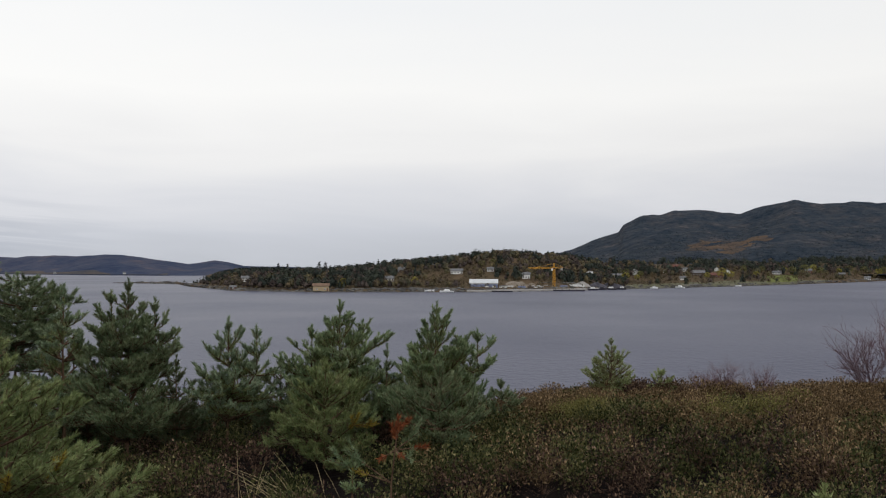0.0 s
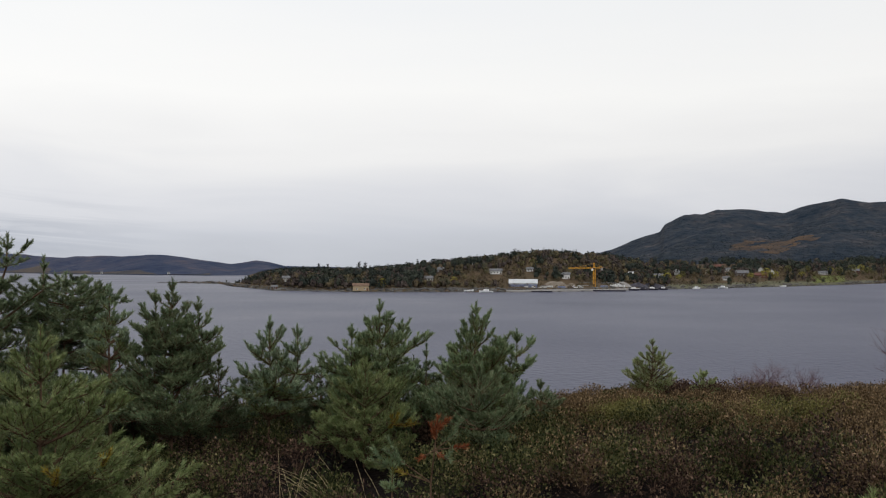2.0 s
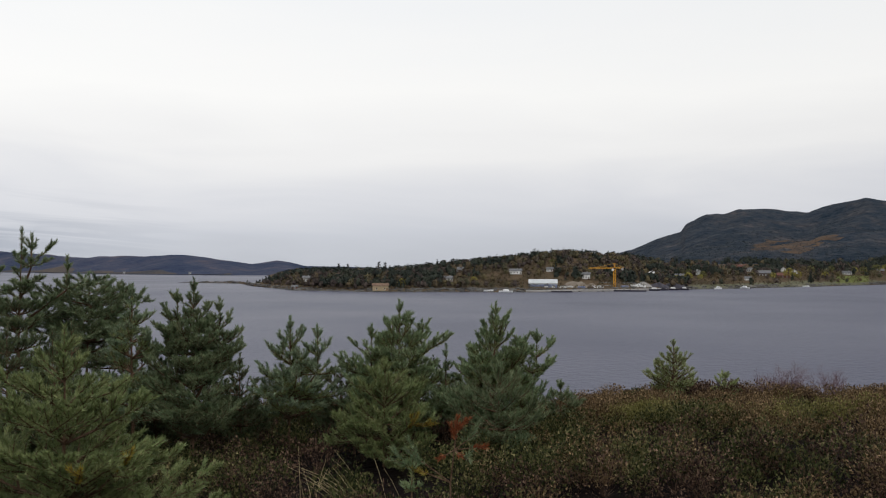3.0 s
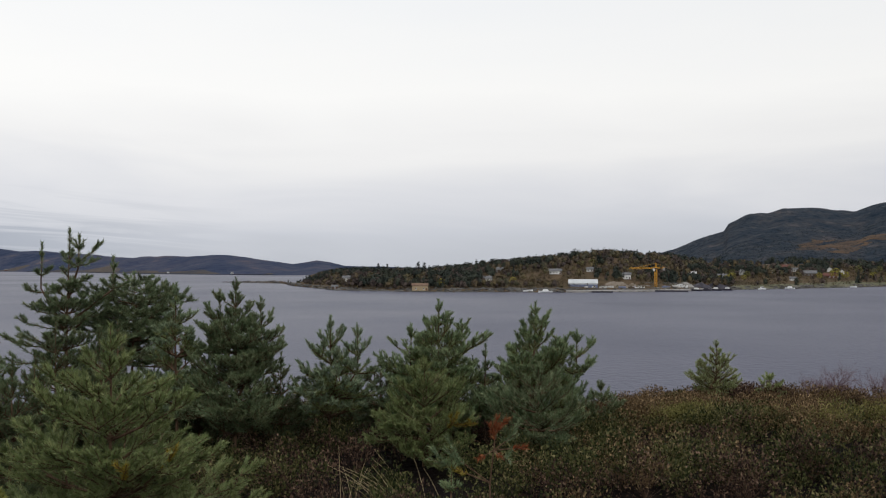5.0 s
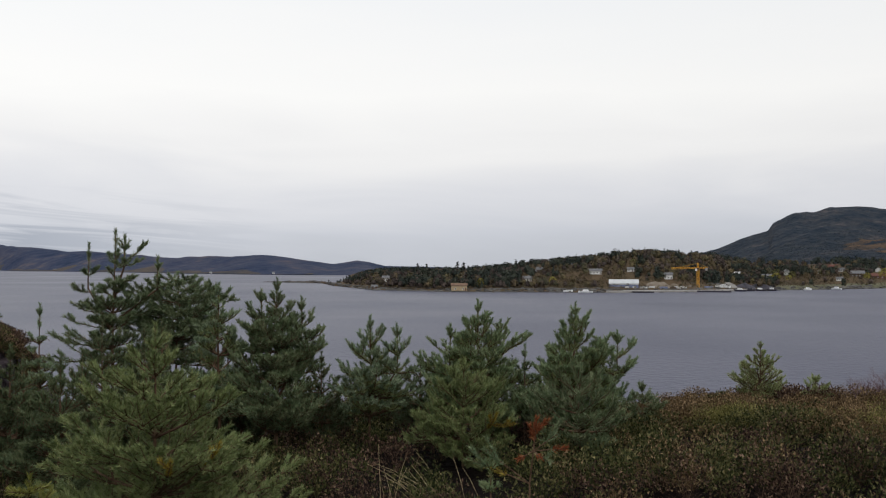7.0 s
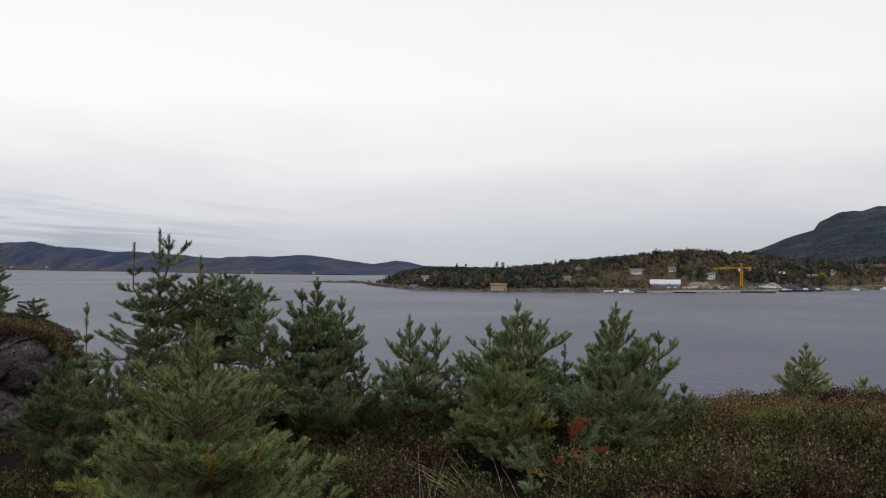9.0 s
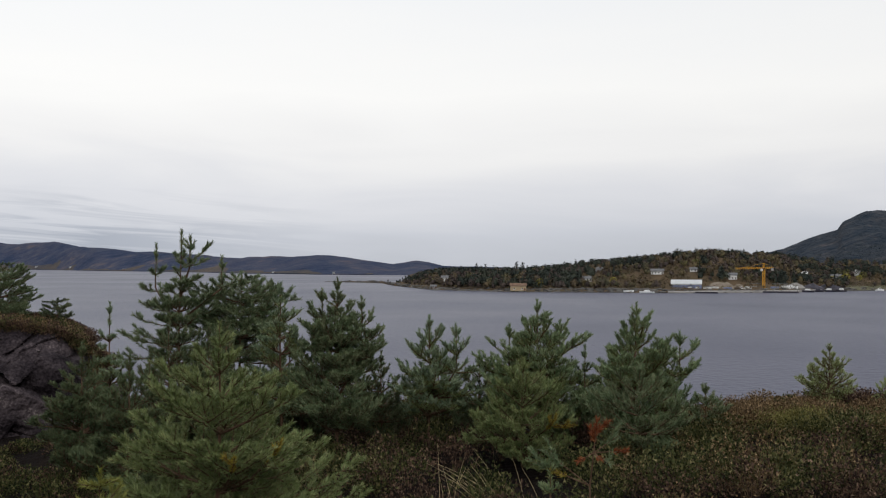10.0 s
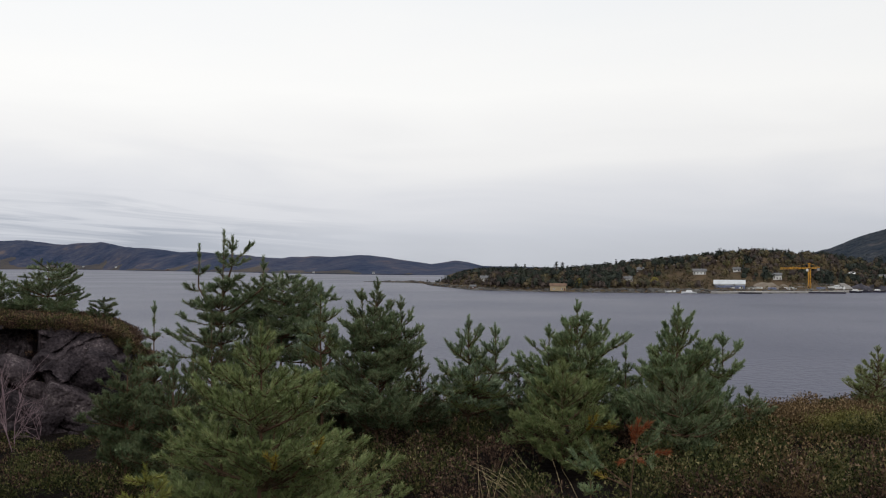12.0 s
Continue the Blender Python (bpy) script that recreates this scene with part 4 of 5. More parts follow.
# ---- heather ----
def heath():
    """Dwarf shrubs as low domes: each a shell of small leaves round a dark middle."""
    rng = np.random.RandomState(8)
    n = 4100
    b = -52 + 86 * rng.rand(n)
    d = np.sqrt(6.0**2 + (14.6**2 - 6.0**2) * rng.rand(n))
    edge = np.interp(b, [-60, -45, -30, -10, 0, 5, 30, 60], [24, 22, 16, 13, 12, 11.8, 13.6, 14])
    hollow = rough_noise(d * np.sin(np.radians(b)), d * np.cos(np.radians(b)), 0.75, 15, 1)
    ok = (d < edge + 0.9) & ~((b < -34) & (d > 14.0)) & (rng.rand(n) < np.clip(0.58 + 1.7 * hollow + 0.5 * (d > 10) + 0.35 * (d < 7.6) * (b < 2), 0.04, 1))
    # thinner among the pines, so the darkened soil shows there as shade
    ok &= rng.rand(n) < np.where((b < 2.2) & (d > 7.6) & (d < 13), 0.46, np.where(b < -33, 0.36, np.where(b < 2.2, 0.8, 1.0)))
    b, d = b[ok], d[ok]
    x, y = d * np.sin(np.radians(b)), d * np.cos(np.radians(b))
    z = knoll(x, y)
    size = 0.13 + 0.19 * rng.rand(len(x)) ** 1.5
    tall = size * (1.0 + 0.8 * rng.rand(len(x))) * np.interp(d, [9.5, 11.5], [1.0, 0.5])
    k = 650
    nb, nd = rng.rand(k) * 360 - 180, 1.0 + 5.2 * np.sqrt(rng.rand(k))
    nx, ny = nd * np.sin(np.radians(nb)), nd * np.cos(np.radians(nb))
    x, y, z, b, d = (np.concatenate(pair) for pair in ((x, nx), (y, ny), (z, knoll(nx, ny)), (b, nb), (d, nd)))
    size, tall = np.concatenate([size, 0.10 + 0.06 * rng.rand(k)]), np.concatenate([tall, 0.08 + 0.08 * rng.rand(k)])
    k = 760
    rb, rd = -50 + 14.6 * rng.rand(k), 14.95 + 3.5 * rng.rand(k) ** 1.4
    rz = EYE + np.interp(rb, [-60, -46, -43, -40, -37.5, -36, -34.6], [-0.55, -0.85, -0.95, -1.02, -1.12, -1.40, -2.7])
    x, y = np.concatenate([x, rd * np.sin(np.radians(rb))]), np.concatenate([y, rd * np.cos(np.radians(rb))])
    z, b, d = np.concatenate([z, rz - 0.03]), np.concatenate([b, rb]), np.concatenate([d, rd])
    size, tall = np.concatenate([size, 0.14 + 0.14 * rng.rand(k)]), np.concatenate([tall, 0.10 + 0.14 * rng.rand(k)])
    k = 130
    lb, lt = -46 + 11.5 * rng.rand(k), rng.rand(k) ** 0.6
    ld = 14.0 + 1.4 * lt
    lx, ly = ld * np.sin(np.radians(lb)), ld * np.cos(np.radians(lb))
    lz = knoll(lx, ly) - 0.2 + (EYE - 1.0 - knoll(lx, ly)) * lt
    x, y, z, b, d = (np.concatenate(pair) for pair in ((x, lx), (y, ly), (z, lz), (b, lb), (d, ld)))
    size, tall = np.concatenate([size, 0.08 + 0.1 * rng.rand(k)]), np.concatenate([tall, 0.06 + 0.08 * rng.rand(k)])
    p, q = rough_noise(x, y, 0.9, 101, 2), rough_noise(x, y, 1.0, 111, 2)
    chance = rng.rand(len(x)) * 0.9 - 0.45
    far = smooth((d - 8.2) / 3) * smooth((b - 1) / 5)
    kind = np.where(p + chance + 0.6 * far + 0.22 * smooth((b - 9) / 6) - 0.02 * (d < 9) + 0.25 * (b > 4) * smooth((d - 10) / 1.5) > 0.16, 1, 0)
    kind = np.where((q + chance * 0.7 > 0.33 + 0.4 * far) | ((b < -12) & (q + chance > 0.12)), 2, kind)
    # among the pines darker plants replace most heather, standing in for tree shade
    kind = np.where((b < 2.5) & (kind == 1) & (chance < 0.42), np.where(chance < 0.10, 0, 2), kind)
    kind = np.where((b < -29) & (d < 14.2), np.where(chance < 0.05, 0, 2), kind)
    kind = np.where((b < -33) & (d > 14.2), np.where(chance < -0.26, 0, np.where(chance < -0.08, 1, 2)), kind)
    gold = np.exp(-(((x - 1.95) / 0.75) ** 2 + ((y - 10.6) / 0.5) ** 2)) + 0.8 * np.exp(-(((x - 3.6) / 0.7) ** 2 + ((y - 10.2) / 0.3) ** 2))
    kind = np.where(gold + chance * 0.4 > 0.36, 3, kind)
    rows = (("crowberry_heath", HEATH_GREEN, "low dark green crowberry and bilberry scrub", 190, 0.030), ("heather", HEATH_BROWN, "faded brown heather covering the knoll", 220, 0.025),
            ("bilberry_scrub", HEATH_RED, "reddish autumn bilberry scrub", 185, 0.028), ("moss_heath", HEATH_YELLOW, "yellow-green mossy heath patch", 300, 0.022))
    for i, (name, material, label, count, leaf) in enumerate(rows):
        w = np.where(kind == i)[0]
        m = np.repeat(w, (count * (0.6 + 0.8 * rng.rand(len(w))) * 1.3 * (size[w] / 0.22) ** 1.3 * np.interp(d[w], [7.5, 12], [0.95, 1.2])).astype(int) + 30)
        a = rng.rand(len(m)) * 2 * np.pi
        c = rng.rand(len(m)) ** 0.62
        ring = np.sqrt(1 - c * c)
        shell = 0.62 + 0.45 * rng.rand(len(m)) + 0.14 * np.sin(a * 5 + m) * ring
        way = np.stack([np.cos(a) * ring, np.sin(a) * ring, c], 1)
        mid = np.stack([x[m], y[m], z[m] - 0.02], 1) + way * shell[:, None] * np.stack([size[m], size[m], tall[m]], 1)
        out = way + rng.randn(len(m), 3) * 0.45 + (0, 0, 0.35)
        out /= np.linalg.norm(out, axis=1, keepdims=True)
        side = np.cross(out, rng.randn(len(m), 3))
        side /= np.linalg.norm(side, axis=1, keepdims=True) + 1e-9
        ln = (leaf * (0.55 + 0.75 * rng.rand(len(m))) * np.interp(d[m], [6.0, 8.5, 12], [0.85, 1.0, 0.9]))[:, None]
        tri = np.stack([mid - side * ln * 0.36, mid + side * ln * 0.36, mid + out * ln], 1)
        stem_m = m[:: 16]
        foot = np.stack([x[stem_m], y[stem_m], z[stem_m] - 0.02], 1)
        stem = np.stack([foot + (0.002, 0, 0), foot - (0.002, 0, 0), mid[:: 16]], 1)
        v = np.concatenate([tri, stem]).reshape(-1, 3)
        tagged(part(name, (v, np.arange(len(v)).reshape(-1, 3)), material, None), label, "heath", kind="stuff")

heath()


# ---- plants without leaves, straw ----
def bare_shrub(bearing, distance, height, width, seed, label, stems=7):
    rng = np.random.RandomState(seed)
    x, y = polar(bearing, distance)
    shrub = tagged(stand("bare_shrub", x, y, ground_at(x, y) - 0.02), label, "shrub", "bare shrubs at the edge")
    twigs = []

    def grow(p, way, ln, r, depth):
        for _ in range(3):
            way = way + rng.randn(3) * 0.16 + np.array([0, 0, 0.08])
            way = way / np.linalg.norm(way)
            q = p + way * ln / 3
            twigs.append((p, q, r, r * 0.85))
            if depth:
                for _ in range(rng.randint(2, 4)):
                    grow(q, way + rng.randn(3) * 0.5, ln * 0.62, r * 0.62, depth - 1)
            p, r = q, r * 0.85

    for k in range(stems):
        a = rng.rand() * 2 * np.pi
        out = width / height * (0.2 + 0.6 * rng.rand())
        grow(np.array([math.cos(a) * 0.04, math.sin(a) * 0.04, 0]), np.array([math.cos(a) * out, math.sin(a) * out, 1.0]), height * (0.42 + 0.25 * rng.rand()), 0.006 * height + 0.002, 2)
    part("branchwork", tubes(twigs, 4), TWIG, shrub)


bare_shrub(18.1, 12.5, 0.46, 0.30, 201, "low leafless purple-brown shrub")
bare_shrub(20.3, 12.6, 0.42, 0.28, 202, "small leafless purple-brown shrub")
bare_shrub(16.9, 12.6, 0.34, 0.25, 203, "low tuft of leafless twigs")
bare_shrub(26.7, 14.0, 1.05, 0.75, 204, "bare branching birch bush at the knoll's edge", 9)
bare_shrub(28.6, 13.8, 1.15, 0.75, 205, "bare branching birch bush at the knoll's edge", 9)


def straw(bearing, distance, count, height, spread, seed, label, lean=(0, 0)):
    rng = np.random.RandomState(seed)
    x, y = polar(bearing, distance)
    tuft = tagged(stand("grass_tuft", x, y, ground_at(x, y) - 0.02), label, "grass", "dry grass tufts")
    for _ in range(count):
        p = np.array([rng.randn() * spread, rng.randn() * spread, 0])
        way = np.array([rng.randn() * 0.28 + lean[0], rng.randn() * 0.3 + lean[1], 1.0])
        way /= np.linalg.norm(way)
        h = height * (0.5 + 0.7 * rng.rand())
        blades = []
        for k in range(4):
            q = p + way * h / 4
            blades.append((p, q, 0.0027 - 0.0004 * k, 0.0023 - 0.0004 * k))
            way = way + np.array([way[0] * 0.2, way[1] * 0.2, -0.07])
            way /= np.linalg.norm(way)
            p = q
        part("stalk", tubes(blades, 3), STRAW, tuft)


straw(-8.9, 7.4, 24, 0.66, 0.10, 211, "pale dry grass tuft leaning out of the heather", (-0.75, 0))
straw(-7.9, 7.3, 7, 0.42, 0.12, 212, "thin pale dry grass tuft", (-0.5, 0))
straw(-13.0, 7.5, 6, 0.55, 0.10, 213, "few dry grass stalks in the heather")


# ---- the opposite shore: buildings, quay, boats ----
def house(bearing, dip, wide, deep, tall, label, wall=WHITE, roof=GREYROOF, turn=0.0, windows=3, pitch=0.32, gable=False, name="house", chimney=True, storeys=1):
    """A gabled timber house: wall, roof with eaves, windows, door and chimney; its long side (or its gable) faces the fjord."""
    d, z = seat(bearing, dip)
    x, y = polar(bearing, d)
    h = tagged(stand(name, x, y, z - 0.3, -bearing + turn + (90 if gable else 0)), label, "house", "houses on the far shore")
    rise = deep * pitch
    bm = bmesh.new()
    a, b = wide / 2, deep / 2
    v = [bm.verts.new(p) for p in ((-a, -b, 0), (a, -b, 0), (a, b, 0), (-a, b, 0), (-a, -b, tall), (a, -b, tall), (a, b, tall), (-a, b, tall), (-a, 0, tall + rise), (a, 0, tall + rise))]
    for f in ((0, 1, 5, 4), (2, 3, 7, 6), (1, 2, 6, 9, 5), (3, 0, 4, 8, 7), (0, 3, 2, 1), (4, 5, 9, 8), (6, 7, 8, 9)):
        bm.faces.new([v[i] for i in f])
    part("wall", bm, wall, h)
    bm = bmesh.new()
    e, t = 0.5, 0.28
    for s in (-1, 1):
        low = tall - e * pitch * 2 * 0.5
        p = [(-a - e, s * (b + e), low + 0.02), (a + e, s * (b + e), low + 0.02), (a + e, 0, tall + rise + 0.02), (-a - e, 0, tall + rise + 0.02)]
        q = [bm.verts.new(c) for c in p] + [bm.verts.new((c[0], c[1], c[2] + t)) for c in p]
        for f in ((0, 1, 2, 3), (4, 7, 6, 5), (0, 4, 5, 1), (1, 5, 6, 2), (2, 6, 7, 3), (3, 7, 4, 0)):
            bm.faces.new([q[i] for i in f])
    bmesh.ops.recalc_face_normals(bm, faces=bm.faces)
    part("roof", bm, roof, h)
    for level in range(storeys):
        for k in range(windows):
            wx = -a + wide * (k + 0.5) / windows
            z0 = 0.9 + level * 2.6
            win = part("window", box(bmesh.new(), wx - 0.62, -b - 0.06, z0, wx + 0.62, -b + 0.02, min(z0 + 1.3, tall - 0.2)), WHITE, h)
            part("pane", box(bmesh.new(), wx - 0.42, -b - 0.09, z0 + 0.15, wx + 0.42, -b - 0.03, min(z0 + 1.2, tall - 0.3)), PANE, win)
    part("door", box(bmesh.new(), a - 1.6, -b - 0.05, 0.15, a - 0.7, -b + 0.02, 2.2), REDBOARD, h)
    if chimney:
        part("chimney", box(bmesh.new(), a * 0.3 - 0.35, -0.35, tall + rise * 0.6, a * 0.3 + 0.35, 0.35, tall + rise + 1.0, 0.04), CONCRETE, h)
    return h


house(-8.19, 1.83, 12.6, 8, 4.0, "ochre boathouse with a brown roof on the shore", OCHRE, TILEROOF, windows=2, pitch=0.22, name="boathouse", chimney=False)
house(-13.1, 1.14, 7.5, 6, 3.2, "white house with dark windows among the trees", windows=3)
house(-3.6, 1.15, 7.5, 6, 2.5, "low white house among brown trees", windows=3)
house(-3.0, 0.55, 11, 7, 2.6, "long low brown house with a pale roof", DARKBOARD, GREYROOF)
house(0.92, 0.66, 11, 6, 2.9, "white house high on the open slope", windows=4)
house(3.2, 0.50, 6, 5, 2.2, "small white cabin on the slope", windows=2)
house(5.6, 1.0, 7, 5.5, 3.9, "white two-storey house above the yard", roof=GREYROOF, windows=3, storeys=2)
house(9.76, 0.72, 7.5, 5, 2.0, "low white house with a light roof", roof=WHITE, windows=3)
house(12.75, 0.68, 4.4, 7, 4.2, "white gabled house at the wood's edge", gable=True, windows=2)
house(11.6, 0.90, 9, 6, 2.6, "low grey house near the shore", DARKBOARD, windows=3)
house(14.7, 0.60, 5, 5, 2.4, "white house in the village", windows=2)
house(15.3, 0.40, 13, 8, 4.4, "brown house with a red roof in the village", DARKBOARD, REDBOARD, windows=4)
house(15.9, 0.45, 6.5, 5, 2.6, "white house beside a red-roofed one", windows=3)
house(16.7, 0.75, 16, 9, 3.4, "long house with a grey roof in the village", DARKBOARD, GREYROOF, windows=5)
house(15.8, 1.0, 6, 5, 2.0, "low white house below the village", windows=3)
house(18.0, 0.85, 16, 8, 2.8, "long low red-brown barn", REDBOARD, REDBOARD, windows=4, chimney=False)
house(17.9, 0.45, 4, 6, 3.0, "white gabled house behind yellow trees", gable=True, windows=2)
house(18.55, 0.62, 5, 6, 3.3, "white house beside a bright yellow tree", gable=True, windows=2)
house(21.5, 0.62, 10, 6, 2.2, "low white house above the lawn", windows=5)
house(23.3, 0.55, 9, 7, 3.4, "reddish house on the slope", REDBOARD, GREYROOF)
house(26.6, 0.95, 7, 6, 2.6, "white house near the eastern shore", windows=3)
house(25.2, 0.75, 8, 6, 3.0, "brown cottage among autumn trees", DARKBOARD, windows=2)
house(-13.9, 1.72, 5, 4, 2.2, "small grey boat shed at the waterline", DARKBOARD, GREYROOF, windows=1, name="boat_shed", chimney=False)


def hillside_house():
    b, d = 23.85, 1560.0
    x, y = polar(b, d)
    h = tagged(stand("house", x, y, float(mountain(np.array(b), np.array(d))), -b), "tall white house standing out on the dark slope", "house", "houses on the far shore")
    part("wall", box(bmesh.new(), -4.5, -4, -2, 4.5, 4, 8.5), WHITE, h)
    bm = box(bmesh.new(), -5, -4.6, 8.5, 5, 4.6, 11)
    for v in bm.verts:
        if v.co.z > 10:
            v.co.y *= 0.05
    part("roof", bm, GREYROOF, h)
    for k in (-2.6, 0, 2.6):
        for z in (1.2, 4.6):
            part("window", box(bmesh.new(), k - 0.6, -4.06, z, k + 0.6, -3.95, z + 1.6), PANE, h)


hillside_house()


def quay():
    """Concrete quay along the yard, on dark piles."""
    b0, b1 = 1.6, 11.0
    n = 40
    rows = []
    for b in np.linspace(b0, b1, n):
        s = float(np.interp(b, SHORE_B, SHORE_D))
        rows.append([(*polar(b, s - 8), -1.0), (*polar(b, s - 8), 1.3), (*polar(b, s + 62), 2.3), (*polar(b, s + 62), 0.0)])
    verts = [p for r in rows for p in r]
    faces = [[i * 4 + j, i * 4 + 4 + j, i * 4 + 5 + j, i * 4 + 1 + j] for i in range(n - 1) for j in range(3)]
    tagged(part("quay", (verts, faces), CONCRETE, None), "pale concrete quay and gravel yard by the water", "quay", kind="structure")


quay()


def berth(b0, b1, label):
    """A dark timber jetty deck on piles in front of the quay."""
    s = float(np.interp((b0 + b1) / 2, SHORE_B, SHORE_D)) - 12
    x, y = polar((b0 + b1) / 2, s)
    half = s * radians(b1 - b0) / 2
    j = tagged(stand("jetty", x, y, 0, -(b0 + b1) / 2), label, "jetty")
    part("deck", box(bmesh.new(), -half, -3, 1.0, half, 4.2, 1.5, 0.05), CONCRETE, j)
    for k in range(int(half / 1.8) + 1):
        px = -half + 0.4 + k * (2 * half - 0.8) / max(int(half / 1.8), 1)
        part("pile", rod(bmesh.new(), (px, -2.8, -1.5), (px, -2.8, 1.2), 0.35, sides=8), DARKSTEEL, j)
    # dark block added under the deck as the shade between the piles
    part("underdeck_shade", box(bmesh.new(), -half + 0.2, -2.4, -0.5, half - 0.2, 3.6, 0.95), DARKSTEEL, j)


berth(3.3, 4.7, "low concrete jetty on dark piles")


def shed():
    d = 702.0
    x, y = polar(2.75, d)
    s = tagged(stand("boat_hall", x, y, 1.2, -2.75), "long white boat hall with blue doors on the quay", "hall")
    bm = bmesh.new()
    v = [bm.verts.new(p) for p in ((-11.6, 0, 0), (11.6, 0, 0), (11.6, 14, 0), (-11.6, 14, 0), (-11.6, 0, 5.2), (11.6, 0, 5.2), (11.6, 14, 5.2), (-11.6, 14, 5.2), (-11.6, 7, 8.2), (11.6, 7, 8.2))]
    for f in ((0, 1, 5, 4), (2, 3, 7, 6), (1, 2, 6, 9, 5), (3, 0, 4, 8, 7), (4, 5, 9, 8), (6, 7, 8, 9)):
        bm.faces.new([v[i] for i in f])
    part("wall", bm, WHITE, s)
    bm = bmesh.new()
    for sg in (0, 1):
        p = [(-12.0, -0.5, 5.05), (12.0, -0.5, 5.05), (12.0, 7, 8.25), (-12.0, 7, 8.25)]
        p = [(a, 14 - b if sg else b, c) for a, b, c in p]
        q = [bm.verts.new(c) for c in p] + [bm.verts.new((c[0], c[1], c[2] + 0.2)) for c in p]
        for f in ((0, 1, 2, 3), (4, 7, 6, 5), (0, 4, 5, 1), (1, 5, 6, 2), (2, 6, 7, 3), (3, 7, 4, 0)):
            bm.faces.new([q[i] for i in f])
    bmesh.ops.recalc_face_normals(bm, faces=bm.faces)
    part("roof", bm, PALEROOF, s)
    part("cladding", box(bmesh.new(), -11.62, -0.12, 0.0, 11.62, -0.02, 4.3), BLUE, s, "pale blue lower cladding")
    for k in (-9.5, -4.0, 2.5, 8.5):
        door = part("door", box(bmesh.new(), k - 1.5, -0.2, 0.0, k + 1.5, -0.08, 2.9, 0.02), BLUE if k < 0 else WHITE, s)
        for r in range(3):
            part("panel", box(bmesh.new(), k - 1.35, -0.25, 0.15 + r * 0.9, k + 1.35, -0.19, 0.9 + r * 0.9), BLUE if k < 0 else WHITE, door)
    annex = tagged(stand("annex", *polar(4.05, d), 1.2, -4.05), "low white annex beside the boat hall", "shed")
    part("wall", box(bmesh.new(), -3.2, 0, 0, 3.2, 6, 2.9), WHITE, annex)
    part("roof", box(bmesh.new(), -3.5, -0.3, 2.9, 3.5, 6.3, 3.2, 0.03), GREYROOF, annex)
    part("door", box(bmesh.new(), -0.6, -0.06, 0.05, 0.6, 0.02, 2.1), DARKBOARD, annex)


shed()


def tower_crane():
    d = 722.0
    x, y = polar(7.46, d)
    c = tagged(stand("tower_crane", x, y, 1.2, -7.46 + 8), "orange-yellow tower crane with a long jib", "crane")
    part("base", box(bmesh.new(), -3, -3, -0.2, 3, 3, 0.9, 0.08), CONCRETE, c)

    def lattice(a, b, w, step, r):
        """A square lattice boom from a to b."""
        a, b = Vector(a), Vector(b)
        axis = (b - a).normalized()
        u = axis.cross(Vector((0, 1, 0)) if abs(axis.y) < 0.9 else Vector((1, 0, 0))).normalized()
        w2 = axis.cross(u).normalized()
        corners = [(u * sx + w2 * sy) * w / 2 for sx, sy in ((-1, -1), (1, -1), (1, 1), (-1, 1))]
        segs = [(a + o, b + o, r, r) for o in corners]
        n = max(int((b - a).length / step), 1)
        for i in range(n):
            p, q = a + (b - a) * i / n, a + (b - a) * (i + 1) / n
            for k in range(4):
                o1, o2 = corners[k], corners[(k + 1) % 4]
                segs.append((p + o1, q + o2, r * 0.6, r * 0.6) if i % 2 else (p + o2, q + o1, r * 0.6, r * 0.6))
                segs.append((p + o1, p + o2, r * 0.6, r * 0.6))
        return tubes(segs, 4)

    part("mast", lattice((0, 0, 0.8), (0, 0, 17.0), 1.7, 1.7, 0.17), CRANE, c)
    part("slewing_ring", rod(bmesh.new(), (0, 0, 16.8), (0, 0, 17.6), 1.2, sides=12), DARKSTEEL, c)
    part("cab", box(bmesh.new(), -2.4, -1.6, 15.2, -0.9, 0.2, 17.2, 0.1), WHITE, c)
    part("apex", lattice((0, 0, 17.5), (0, 0, 21.8), 0.9, 1.2, 0.14), CRANE, c)
    part("jib", lattice((0, 0, 17.9), (-21.5, 0, 17.4), 1.1, 1.5, 0.11), CRANE, c)
    part("counter_jib", lattice((0, 0, 17.9), (7.5, 0, 17.9), 1.0, 1.5, 0.11), CRANE, c)
    part("counterweight", box(bmesh.new(), 5.6, -0.8, 15.6, 7.4, 0.8, 17.8, 0.06), CONCRETE, c)
    part("tie", tubes([((0, 0, 21.6), (-15, 0, 18.2), 0.07, 0.07), ((0, 0, 21.6), (7, 0, 18.5), 0.07, 0.07)], 4), CRANE, c)
    part("hook_rope", tubes([((-14, 0, 17.2), (-14, 0, 12.5), 0.05, 0.05), ((-14, 0, 12.5), (-14, 0, 11.6), 0.3, 0.15)], 5), DARKSTEEL, c)


tower_crane()


